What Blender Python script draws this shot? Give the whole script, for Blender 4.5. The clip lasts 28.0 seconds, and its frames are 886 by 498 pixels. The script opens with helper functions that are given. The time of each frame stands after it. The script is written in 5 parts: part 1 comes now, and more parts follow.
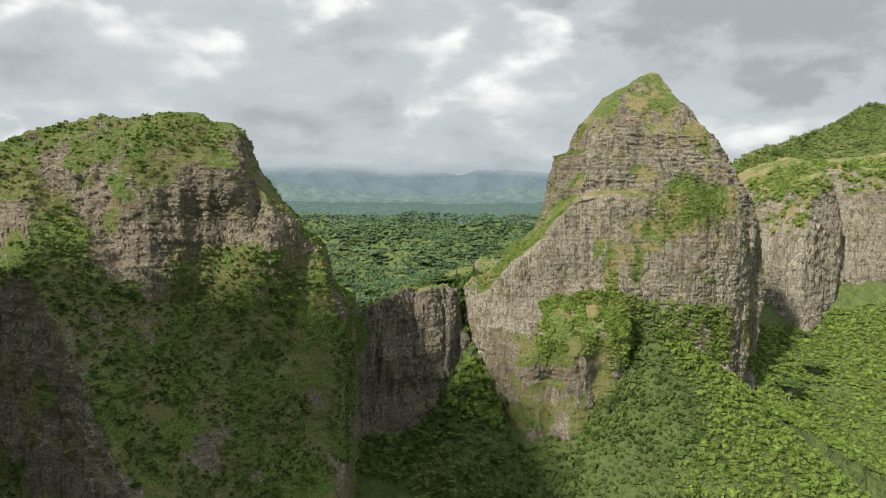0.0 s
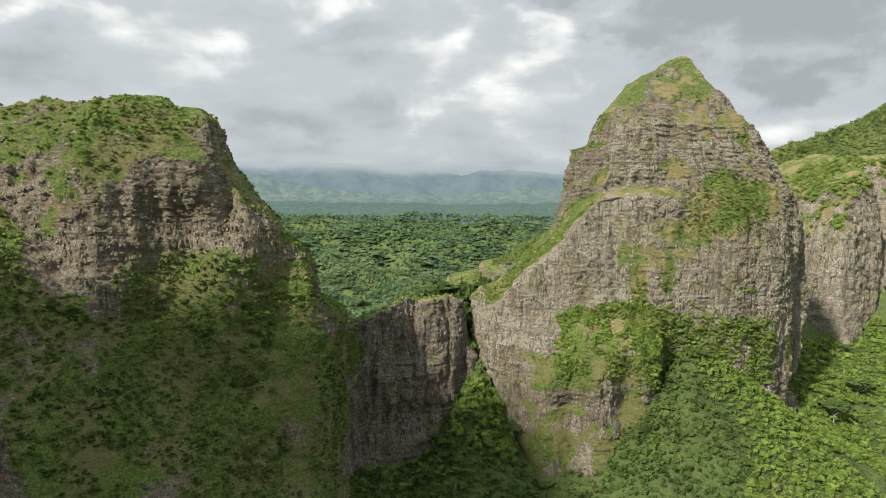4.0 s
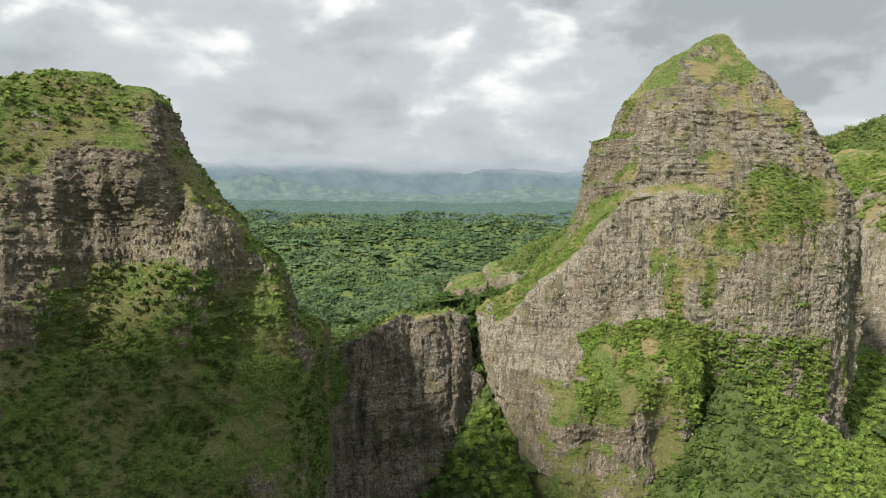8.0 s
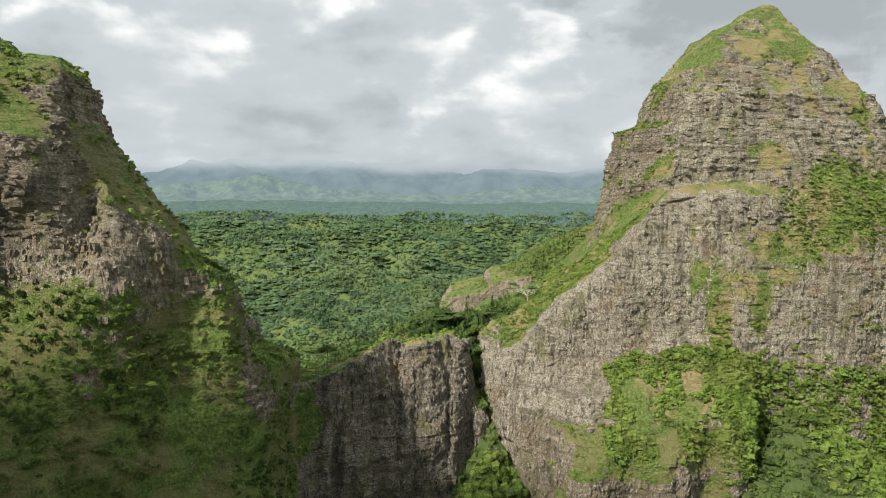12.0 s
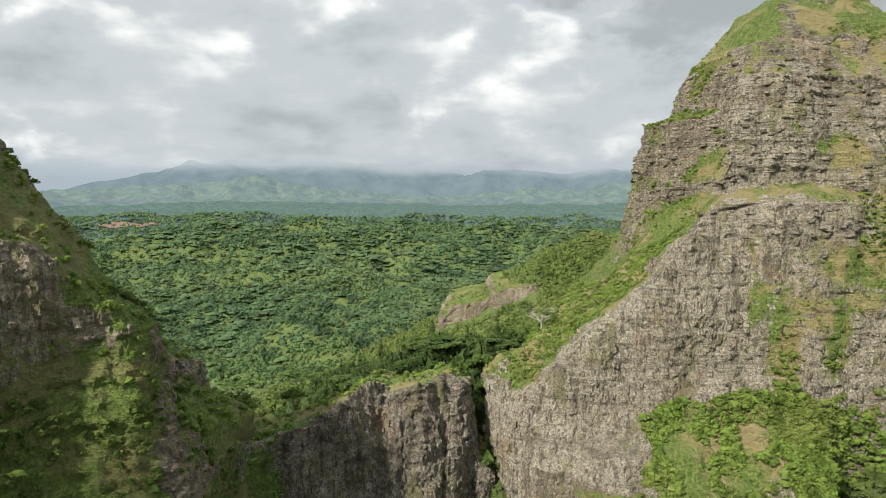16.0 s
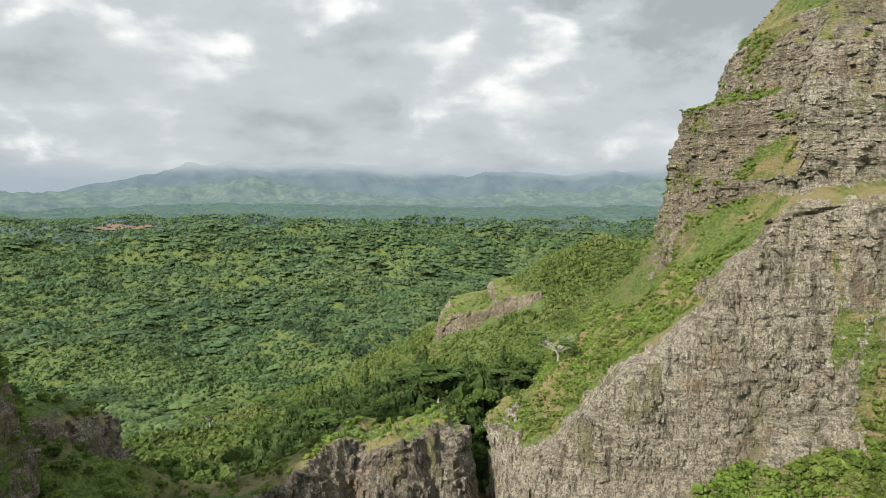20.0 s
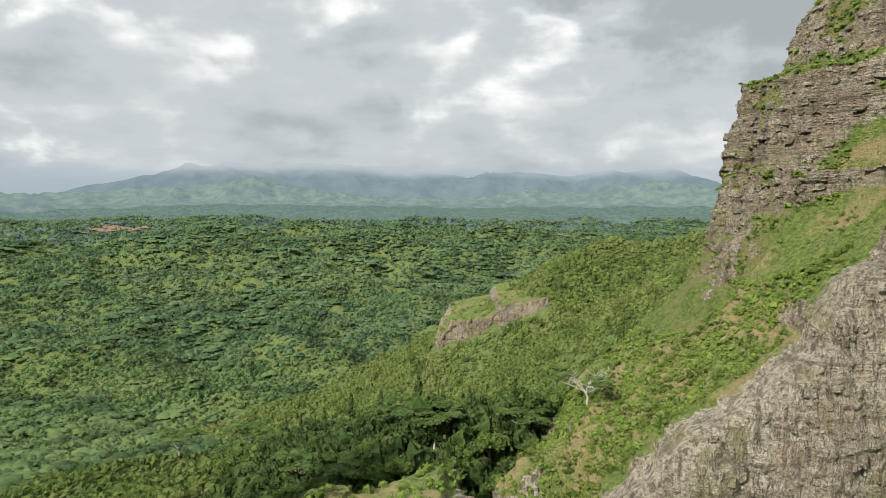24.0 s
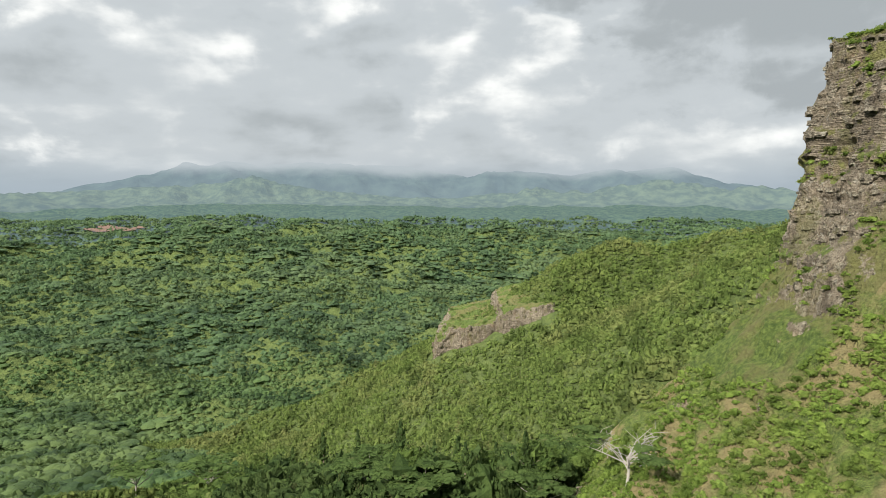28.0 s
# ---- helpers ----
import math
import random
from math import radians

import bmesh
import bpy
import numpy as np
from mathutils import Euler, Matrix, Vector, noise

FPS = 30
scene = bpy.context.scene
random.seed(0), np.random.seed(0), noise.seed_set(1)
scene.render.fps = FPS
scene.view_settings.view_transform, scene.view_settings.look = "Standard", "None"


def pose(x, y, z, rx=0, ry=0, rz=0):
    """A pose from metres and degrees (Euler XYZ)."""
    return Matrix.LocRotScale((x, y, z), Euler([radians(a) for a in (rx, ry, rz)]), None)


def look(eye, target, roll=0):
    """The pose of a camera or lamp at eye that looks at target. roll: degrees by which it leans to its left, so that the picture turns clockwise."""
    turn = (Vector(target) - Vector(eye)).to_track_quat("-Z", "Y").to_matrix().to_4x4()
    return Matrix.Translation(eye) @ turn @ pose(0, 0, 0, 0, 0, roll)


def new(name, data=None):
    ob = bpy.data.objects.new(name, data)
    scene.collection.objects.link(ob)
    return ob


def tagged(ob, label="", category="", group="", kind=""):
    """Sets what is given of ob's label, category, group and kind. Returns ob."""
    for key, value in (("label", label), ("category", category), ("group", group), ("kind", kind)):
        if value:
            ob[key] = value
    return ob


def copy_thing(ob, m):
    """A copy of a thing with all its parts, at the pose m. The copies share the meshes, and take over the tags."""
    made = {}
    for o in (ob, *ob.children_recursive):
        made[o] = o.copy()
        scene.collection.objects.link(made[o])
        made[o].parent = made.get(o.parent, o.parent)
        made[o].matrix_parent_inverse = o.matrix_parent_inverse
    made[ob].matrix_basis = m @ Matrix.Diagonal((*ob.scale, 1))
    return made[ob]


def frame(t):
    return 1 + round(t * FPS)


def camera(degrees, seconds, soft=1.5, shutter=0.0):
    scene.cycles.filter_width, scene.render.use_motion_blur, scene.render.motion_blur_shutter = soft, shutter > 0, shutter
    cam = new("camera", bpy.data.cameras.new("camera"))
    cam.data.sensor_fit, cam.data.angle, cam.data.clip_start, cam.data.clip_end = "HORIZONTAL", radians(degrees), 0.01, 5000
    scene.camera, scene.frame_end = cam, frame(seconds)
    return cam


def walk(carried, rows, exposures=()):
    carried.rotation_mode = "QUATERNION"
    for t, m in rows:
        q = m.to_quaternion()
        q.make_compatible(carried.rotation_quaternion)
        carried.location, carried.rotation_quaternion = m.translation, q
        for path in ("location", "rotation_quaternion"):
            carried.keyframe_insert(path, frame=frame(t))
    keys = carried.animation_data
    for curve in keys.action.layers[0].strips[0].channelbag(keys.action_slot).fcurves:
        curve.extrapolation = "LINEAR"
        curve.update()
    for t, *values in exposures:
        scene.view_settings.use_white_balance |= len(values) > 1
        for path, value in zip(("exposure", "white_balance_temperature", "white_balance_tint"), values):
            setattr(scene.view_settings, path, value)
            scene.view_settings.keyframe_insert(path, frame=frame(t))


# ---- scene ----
cam = camera(72.0, 28.0, 0.9)
METRES, EYE, TILT, LEAN, TURN = 256.0, 280.0, -4.6, 0.0, 0.0
K = 1.2306
ROWS = [
    (0.0, 0.0, 0.0, 0.0, -0.0, 0.0, -0.0),
    (0.5, -0.0005, 0.0169, 0.0015, 0.03, 0.04, -0.01),
    (1.0, -0.0012, 0.0355, 0.0028, 0.05, 0.05, -0.02),
    (1.5, -0.0022, 0.053, 0.0036, 0.08, 0.08, -0.02),
    (2.0, -0.0029, 0.0721, 0.0049, 0.11, 0.1, -0.04),
    (2.5, -0.0035, 0.0899, 0.0058, 0.15, 0.11, -0.03),
    (3.0, -0.0035, 0.1091, 0.0074, 0.2, 0.09, -0.04),
    (3.5, -0.0036, 0.1267, 0.0091, 0.23, 0.08, -0.06),
    (5.5, -0.0025, 0.2018, 0.017, 0.42, -0.02, -0.09),
    (6.0, -0.0023, 0.2203, 0.0189, 0.44, -0.01, -0.08),
    (6.5, -0.0021, 0.2388, 0.0206, 0.48, -0.03, -0.09),
    (7.0, -0.0017, 0.259, 0.0228, 0.53, -0.06, -0.1),
    (7.5, -0.0015, 0.2778, 0.0248, 0.56, -0.06, -0.11),
    (8.0, -0.0012, 0.2983, 0.0267, 0.59, -0.08, -0.1),
    (8.5, -0.001, 0.3173, 0.0285, 0.6, -0.07, -0.1),
    (9.0, -0.0007, 0.3381, 0.0303, 0.6, -0.02, -0.11),
    (9.5, -0.0004, 0.3571, 0.032, 0.62, -0.01, -0.11),
    (10.0, 0.0001, 0.3777, 0.0338, 0.59, -0.01, -0.1),
    (10.5, 0.0007, 0.3967, 0.0359, 0.6, -0.02, -0.11),
    (11.0, 0.0016, 0.4171, 0.0384, 0.61, -0.04, -0.12),
    (11.5, 0.0022, 0.4357, 0.0409, 0.61, -0.05, -0.11),
    (12.0, 0.0032, 0.4559, 0.0436, 0.61, -0.04, -0.12),
    (12.5, 0.0042, 0.4759, 0.0465, 0.63, -0.06, -0.15),
    (14.5, 0.0059, 0.551, 0.0572, 0.65, 0.0, -0.16),
    (15.0, 0.0064, 0.5685, 0.0597, 0.66, 0.02, -0.17),
    (15.5, 0.0071, 0.5872, 0.0626, 0.68, 0.05, -0.17),
    (16.0, 0.008, 0.6043, 0.065, 0.68, 0.08, -0.18),
    (16.5, 0.0088, 0.6226, 0.0672, 0.68, 0.12, -0.17),
    (17.0, 0.0098, 0.6393, 0.0692, 0.67, 0.16, -0.18),
    (17.5, 0.0111, 0.657, 0.0712, 0.69, 0.18, -0.2),
    (18.0, 0.0118, 0.6735, 0.0726, 0.71, 0.2, -0.17),
    (18.5, 0.0128, 0.6911, 0.0742, 0.71, 0.24, -0.19),
    (19.0, 0.0135, 0.707, 0.0759, 0.73, 0.27, -0.18),
    (19.5, 0.0143, 0.7241, 0.0773, 0.76, 0.29, -0.19),
    (20.0, 0.0148, 0.7398, 0.0786, 0.76, 0.31, -0.18),
    (20.5, 0.0151, 0.7566, 0.0796, 0.75, 0.33, -0.2),
    (21.0, 0.0157, 0.7724, 0.0808, 0.79, 0.37, -0.19),
    (21.5, 0.016, 0.7893, 0.0821, 0.81, 0.38, -0.2),
    (23.5, 0.017, 0.8526, 0.0871, 0.89, 0.39, -0.15),
    (24.0, 0.0175, 0.8676, 0.0884, 0.9, 0.42, -0.15),
    (24.5, 0.0181, 0.8839, 0.0897, 0.89, 0.41, -0.14),
    (25.0, 0.019, 0.8992, 0.0908, 0.91, 0.4, -0.14),
    (25.5, 0.0202, 0.9157, 0.0925, 0.93, 0.39, -0.14),
    (26.0, 0.0213, 0.9309, 0.0942, 0.92, 0.39, -0.13),
    (26.5, 0.0224, 0.9472, 0.096, 0.93, 0.41, -0.14),
    (27.0, 0.0237, 0.9623, 0.0974, 0.95, 0.41, -0.14),
    (27.5, 0.0251, 0.9787, 0.0985, 0.97, 0.41, -0.13),
    (28.0, 0.0262, 0.9939, 0.0995, 0.96, 0.37, -0.11),
]
walk(cam, [(t, pose(0, 0, EYE, TILT, LEAN, TURN) @ pose(METRES * x / K, METRES * y, METRES * z / K, 90 + pitch / K, roll, yaw / K)) for t, x, y, z, yaw, pitch, roll in ROWS], [(0.0, 0.70), (5.0, 0.73), (11.0, 0.79), (18.0, 0.77), (28.0, 0.75)])

# ---- world, sun ----
SUN_WAY = Vector((-0.80, -0.86, 0.84)).normalized()
world = bpy.data.worlds.new("sky")
scene.world = world
world.use_nodes = True


def link(tree, a, b):
    tree.links.new(a, b)


def node(tree, kind, **values):
    n = tree.nodes.new(kind)
    for key, value in values.items():
        setattr(n, key, value)
    return n


def maths(tree, op, a, b=None, c=None, clamp=False):
    n = tree.nodes.new("ShaderNodeMath")
    n.operation, n.use_clamp = op, clamp
    for i, v in enumerate((a, b, c)):
        if v is None:
            continue
        if isinstance(v, (int, float)):
            n.inputs[i].default_value = v
        else:
            tree.links.new(v, n.inputs[i])
    return n.outputs[0]


def mix(tree, fac, a, b, blend="MIX"):
    n = tree.nodes.new("ShaderNodeMix")
    n.data_type, n.blend_type, n.clamp_factor = "RGBA", blend, True
    for slot, v in ((0, fac), (6, a), (7, b)):
        if isinstance(v, (int, float)):
            n.inputs[slot].default_value = v
        elif isinstance(v, tuple):
            n.inputs[slot].default_value = (*v, 1)
        else:
            tree.links.new(v, n.inputs[slot])
    return n.outputs[2]


def smooth(tree, v, lo, hi):
    n = tree.nodes.new("ShaderNodeMapRange")
    n.interpolation_type = "SMOOTHSTEP"
    n.inputs[1].default_value, n.inputs[2].default_value = lo, hi
    tree.links.new(v, n.inputs[0])
    return n.outputs[0]


def noise_tex(tree, coord, scale, detail=4.0, rough=0.55, distort=0.0):
    n = tree.nodes.new("ShaderNodeTexNoise")
    n.inputs["Scale"].default_value, n.inputs["Detail"].default_value = scale, detail
    n.inputs["Roughness"].default_value, n.inputs["Distortion"].default_value = rough, distort
    if coord is not None:
        tree.links.new(coord, n.inputs["Vector"])
    return n.outputs["Fac"]


def build_sky():
    t = world.node_tree
    t.nodes.clear()
    out = t.nodes.new("ShaderNodeOutputWorld")
    bg = t.nodes.new("ShaderNodeBackground")
    sky = node(t, "ShaderNodeTexSky", sky_type="NISHITA", sun_disc=False)
    sky.sun_elevation = math.asin(SUN_WAY.z)
    sky.sun_rotation = math.atan2(SUN_WAY.x, SUN_WAY.y)
    co = t.nodes.new("ShaderNodeTexCoord").outputs["Generated"]
    sep = t.nodes.new("ShaderNodeSeparateXYZ")
    link(t, co, sep.inputs[0])
    x, y, z = sep.outputs
    # cloud deck seen in perspective: stretch towards the horizon
    up = maths(t, "ADD", maths(t, "ABSOLUTE", z), 0.22)
    flat = t.nodes.new("ShaderNodeCombineXYZ")
    link(t, maths(t, "DIVIDE", x, up), flat.inputs[0])
    link(t, maths(t, "DIVIDE", y, up), flat.inputs[1])
    big = noise_tex(t, flat.outputs[0], 1.1, 6.0, 0.5)
    level = t.nodes.new("ShaderNodeMapping")
    level.inputs["Scale"].default_value = (1, 1, 2.1)
    link(t, co, level.inputs[0])
    puff = noise_tex(t, level.outputs[0], 4.2, 8.0, 0.5)
    tone = maths(t, "ADD", maths(t, "MULTIPLY", big, 0.55), maths(t, "MULTIPLY", puff, 0.40))

    wisp = noise_tex(t, co, 5.0, 8.0, 0.6, 0.3)
    curl = noise_tex(t, level.outputs[0], 8.0, 7.0, 0.5)

    def bank(cx, cz, rx, rz, gain):
        # a lit cloud bank in the direction (cx, 1, cz)
        px = maths(t, "DIVIDE", x, maths(t, "MAXIMUM", y, 0.05))
        pz = maths(t, "DIVIDE", z, maths(t, "MAXIMUM", y, 0.05))
        a = maths(t, "ADD", maths(t, "DIVIDE", maths(t, "SUBTRACT", px, cx), rx), maths(t, "MULTIPLY", maths(t, "SUBTRACT", wisp, 0.5), 6.0))
        b = maths(t, "ADD", maths(t, "DIVIDE", maths(t, "SUBTRACT", pz, cz), rz), maths(t, "MULTIPLY", maths(t, "SUBTRACT", curl, 0.5), 6.5))
        d = maths(t, "ADD", maths(t, "MULTIPLY", a, a), maths(t, "MULTIPLY", b, b))
        lump = maths(t, "MULTIPLY_ADD", smooth(t, puff, 0.34, 0.66), 0.9, 0.5) if gain > 0 else 1.0
        return maths(t, "MULTIPLY", maths(t, "MULTIPLY", maths(t, "EXPONENT", maths(t, "MULTIPLY", d, -1.0)), gain), lump)

    for b in BANKS:
        tone = maths(t, "ADD", tone, bank(*b))
    ramp = t.nodes.new("ShaderNodeValToRGB")
    ramp.color_ramp.interpolation = "EASE"
    els = ramp.color_ramp.elements
    els[0].position, els[0].color = 0.34, (0.325, 0.355, 0.37, 1)
    els[1].position, els[1].color = 0.70, (0.83, 0.84, 0.82, 1)
    mid = els.new(0.49)
    mid.color = (0.455, 0.49, 0.51, 1)
    link(t, tone, ramp.inputs[0])
    # blue gaps high up, thick grey-blue air at the horizon
    gap = maths(t, "MULTIPLY", smooth(t, noise_tex(t, flat.outputs[0], 0.8, 5.0, 0.5), 0.60, 0.72), smooth(t, z, 0.22, 0.4))
    blue = t.nodes.new("ShaderNodeVectorMath")
    blue.operation = "SCALE"
    blue.inputs["Scale"].default_value = 0.12
    link(t, sky.outputs[0], blue.inputs[0])
    col = mix(t, gap, ramp.outputs[0], blue.outputs[0])
    low = smooth(t, maths(t, "MULTIPLY", z, -1.0), -0.085, -0.012)
    col = mix(t, maths(t, "MULTIPLY", low, 0.85), col, (0.30, 0.36, 0.41))
    high = maths(t, "MULTIPLY_ADD", smooth(t, z, 0.30, 0.95), 1.5, 1.0)
    bright = t.nodes.new("ShaderNodeVectorMath")
    bright.operation = "SCALE"
    link(t, col, bright.inputs[0])
    link(t, high, bright.inputs["Scale"])
    link(t, bright.outputs[0], bg.inputs[0])
    bg.inputs[1].default_value = SKY_GAIN
    link(t, bg.outputs[0], out.inputs[0])


SKY_GAIN = 0.76
# lit cloud banks and dark ones: direction right, up, half-widths, gain
BANKS = [
    (0.21, 0.265, 0.16, 0.06, 0.13), (0.16, 0.090, 0.09, 0.030, 0.14), (0.015, 0.265, 0.035, 0.05, 0.09), (-0.02, 0.155, 0.05, 0.04, 0.14),
    (-0.20, 0.300, 0.10, 0.045, 0.14), (-0.35, 0.265, 0.08, 0.04, 0.09), (-0.09, 0.225, 0.07, 0.04, 0.10), (-0.64, 0.300, 0.08, 0.055, 0.20),
    (-0.69, 0.118, 0.06, 0.04, 0.18), (0.50, 0.090, 0.05, 0.02, 0.08), (0.27, 0.160, 0.14, 0.05, 0.04), (-0.62, 0.22, 0.24, 0.12, 0.07),
    (0.54, 0.220, 0.20, 0.08, -0.17), (0.40, 0.330, 0.26, 0.05, -0.14), (-0.46, 0.150, 0.30, 0.045, -0.05), (-0.45, 0.085, 0.35, 0.03, -0.04),
]
build_sky()
sun = new("sun", bpy.data.lights.new("sun", "SUN"))
sun.data.energy, sun.data.angle, sun.data.color = 5.0, radians(3.0), (1.0, 0.95, 0.87)
sun.matrix_world = look((0, 0, 900), Vector((0, 0, 900)) - SUN_WAY)


# ---- materials ----
def material(name):
    m = bpy.data.materials.new(name)
    m.use_nodes = True
    t = m.node_tree
    return m, t, t.nodes["Principled BSDF"]


def stretched(tree, sx, sy, sz):
    co = tree.nodes.new("ShaderNodeTexCoord").outputs["Object"]
    mp = tree.nodes.new("ShaderNodeMapping")
    mp.inputs["Scale"].default_value = (sx, sy, sz)
    link(tree, co, mp.inputs[0])
    return mp.outputs[0]


def cells(t, vec, feature="F1"):
    v = node(t, "ShaderNodeTexVoronoi", feature=feature)
    link(t, vec, v.inputs["Vector"])
    return v


def rock_material(name, dark, mid, pale, green_a, green_b, dry, straw=0.85):
    """Weathered lava rock: level beds, upright joints, blocks, water streaks and lichen; grass where the cover attribute says so."""
    m, t, p = material(name)
    plain = stretched(t, 1, 1, 1)
    wob = t.nodes.new("ShaderNodeTexNoise")
    wob.inputs["Scale"].default_value, wob.inputs["Detail"].default_value = 0.22, 4.0
    link(t, plain, wob.inputs["Vector"])

    def warped(sx, sy, sz, amount):
        sc = t.nodes.new("ShaderNodeVectorMath")
        sc.operation = "SCALE"
        sc.inputs["Scale"].default_value = amount
        link(t, wob.outputs["Color"], sc.inputs[0])
        ad = t.nodes.new("ShaderNodeVectorMath")
        ad.operation = "ADD"
        link(t, stretched(t, sx, sy, sz), ad.inputs[0])
        link(t, sc.outputs[0], ad.inputs[1])
        return ad.outputs[0]

    spot = t.nodes.new("ShaderNodeSeparateXYZ")
    link(t, t.nodes.new("ShaderNodeNewGeometry").outputs["Position"], spot.inputs[0])
    tall = smooth(t, spot.outputs[2], 270.0, 292.0)
    where = maths(t, "SUBTRACT", maths(t, "ADD", smooth(t, noise_tex(t, stretched(t, 0.02, 0.02, 0.035), 1.0, 3.0, 0.5), 0.40, 0.52), 0.3), maths(t, "MULTIPLY", tall, 1.1), clamp=True)
    lamina = noise_tex(t, stretched(t, 0.035, 0.035, 1.35), 1.0, 3.0, 0.55, 0.25)
    seam = maths(t, "MULTIPLY", maths(t, "SUBTRACT", 1.0, smooth(t, maths(t, "ABSOLUTE", maths(t, "SUBTRACT", lamina, 0.5)), 0.0, 0.035)), maths(t, "SUBTRACT", 1.0, maths(t, "MULTIPLY", where, 0.7)))
    bed_cells = cells(t, warped(0.16, 0.16, 0.5, 0.8), "DISTANCE_TO_EDGE")
    col_cells = cells(t, warped(0.36, 0.36, 0.10, 0.8), "DISTANCE_TO_EDGE")
    small = cells(t, warped(0.45, 0.45, 0.8, 0.9))
    small_edge = cells(t, warped(0.45, 0.45, 0.8, 0.9), "DISTANCE_TO_EDGE")
    joint = mix(t, where, smooth(t, bed_cells.outputs["Distance"], 0.0, 0.16), smooth(t, col_cells.outputs["Distance"], 0.0, 0.16))
    fs = t.nodes.new("ShaderNodeSeparateColor")
    link(t, small.outputs["Color"], fs.inputs[0])
    grit = noise_tex(t, plain, 0.9, 8.0, 0.75)
    tiny = cells(t, warped(1.0, 1.0, 1.7, 1.2))
    ts = t.nodes.new("ShaderNodeSeparateColor")
    link(t, tiny.outputs["Color"], ts.inputs[0])
    beds = noise_tex(t, stretched(t, 0.05, 0.05, 0.7), 1.0, 7.0, 0.7, 0.4)
    streak = noise_tex(t, stretched(t, 0.4, 0.4, 0.03), 1.0, 6.0, 0.65)
    wide = noise_tex(t, plain, 0.03, 6.0, 0.6)
    tone = maths(t, "ADD", maths(t, "ADD", maths(t, "MULTIPLY", fs.outputs[0], 0.3), maths(t, "MULTIPLY", ts.outputs[0], 0.2)), maths(t, "MULTIPLY", smooth(t, grit, 0.32, 0.68), 0.7))
    col = mix(t, smooth(t, tone, -0.05, 1.15), mid, pale)
    col = mix(t, maths(t, "MULTIPLY", smooth(t, wide, 0.44, 0.60), 0.45), col, mid)
    col = mix(t, maths(t, "MULTIPLY", smooth(t, beds, 0.52, 0.66), 0.6), col, dark)
    col = mix(t, maths(t, "MULTIPLY", smooth(t, streak, 0.51, 0.64), 0.7), col, dark)
    thin = noise_tex(t, stretched(t, 0.24, 0.24, 2.4), 1.0, 4.0, 0.6, 0.2)
    course = maths(t, "ADD", maths(t, "MULTIPLY", lamina, 0.6), maths(t, "MULTIPLY", thin, 0.4))
    course_w = maths(t, "SUBTRACT", 0.6, maths(t, "MULTIPLY", where, 0.4))
    col = mix(t, maths(t, "MULTIPLY", smooth(t, course, 0.50, 0.62), course_w), col, dark)
    crack = noise_tex(t, stretched(t, 1.1, 1.1, 0.22), 1.0, 5.0, 0.65, 0.3)
    col = mix(t, maths(t, "MULTIPLY", smooth(t, crack, 0.54, 0.64), maths(t, "MULTIPLY_ADD", where, 0.45, 0.4)), col, dark)
    speck = noise_tex(t, plain, 2.0, 4.0, 0.65)
    col = mix(t, maths(t, "MULTIPLY", smooth(t, speck, 0.50, 0.60), 0.6), col, dark)
    rust = noise_tex(t, plain, 0.09, 6.0, 0.6)
    col = mix(t, maths(t, "MULTIPLY", smooth(t, rust, 0.55, 0.70), 0.5), col, (0.33, 0.215, 0.12))
    lichen = noise_tex(t, plain, 0.8, 7.0, 0.75)
    col = mix(t, maths(t, "MULTIPLY", smooth(t, lichen, 0.56, 0.66), 0.6), col, (0.58, 0.55, 0.45))
    stain = maths(t, "SUBTRACT", 1.0, maths(t, "MULTIPLY", joint, smooth(t, small_edge.outputs["Distance"], -0.06, 0.14)))
    col = mix(t, maths(t, "MULTIPLY", stain, 0.26), col, (0.085, 0.07, 0.052))
    moss = noise_tex(t, stretched(t, 0.16, 0.16, 0.08), 1.0, 7.0, 0.68)
    col = mix(t, maths(t, "MULTIPLY", smooth(t, moss, 0.52, 0.64), 0.6), col, (0.19, 0.185, 0.075))
    col = mix(t, maths(t, "MULTIPLY", seam, maths(t, "MULTIPLY", smooth(t, wide, 0.40, 0.62), 0.55)), col, (0.08, 0.066, 0.05))
    cover = t.nodes.new("ShaderNodeAttribute")
    cover.attribute_name = "cover"
    fine = noise_tex(t, plain, 0.7, 8.0, 0.68)
    edge = maths(t, "ADD", cover.outputs["Fac"], maths(t, "MULTIPLY", maths(t, "SUBTRACT", fine, 0.5), 2.1))
    grass = mix(t, smooth(t, noise_tex(t, plain, 1.3, 7.0, 0.75), 0.36, 0.66), green_a, green_b)
    grass = mix(t, maths(t, "MULTIPLY", smooth(t, noise_tex(t, plain, 0.07, 6.0, 0.65), 0.44, 0.57), straw), grass, dry)
    lush = smooth(t, edge, 0.36, 0.56)
    col = mix(t, lush, col, grass)
    link(t, col, p.inputs["Base Color"])
    p.inputs["Roughness"].default_value = 0.92
    p.inputs["Specular IOR Level"].default_value = 0.2
    h = maths(t, "ADD", maths(t, "MULTIPLY", grit, 1.9), maths(t, "MULTIPLY", joint, 0.25))
    h = maths(t, "ADD", h, maths(t, "MULTIPLY", fs.outputs[0], 0.5))
    h = maths(t, "ADD", h, maths(t, "MULTIPLY", ts.outputs[0], 0.25))
    h = maths(t, "SUBTRACT", h, maths(t, "MULTIPLY", seam, 0.35))
    h = maths(t, "ADD", h, maths(t, "MULTIPLY", beds, 0.6))
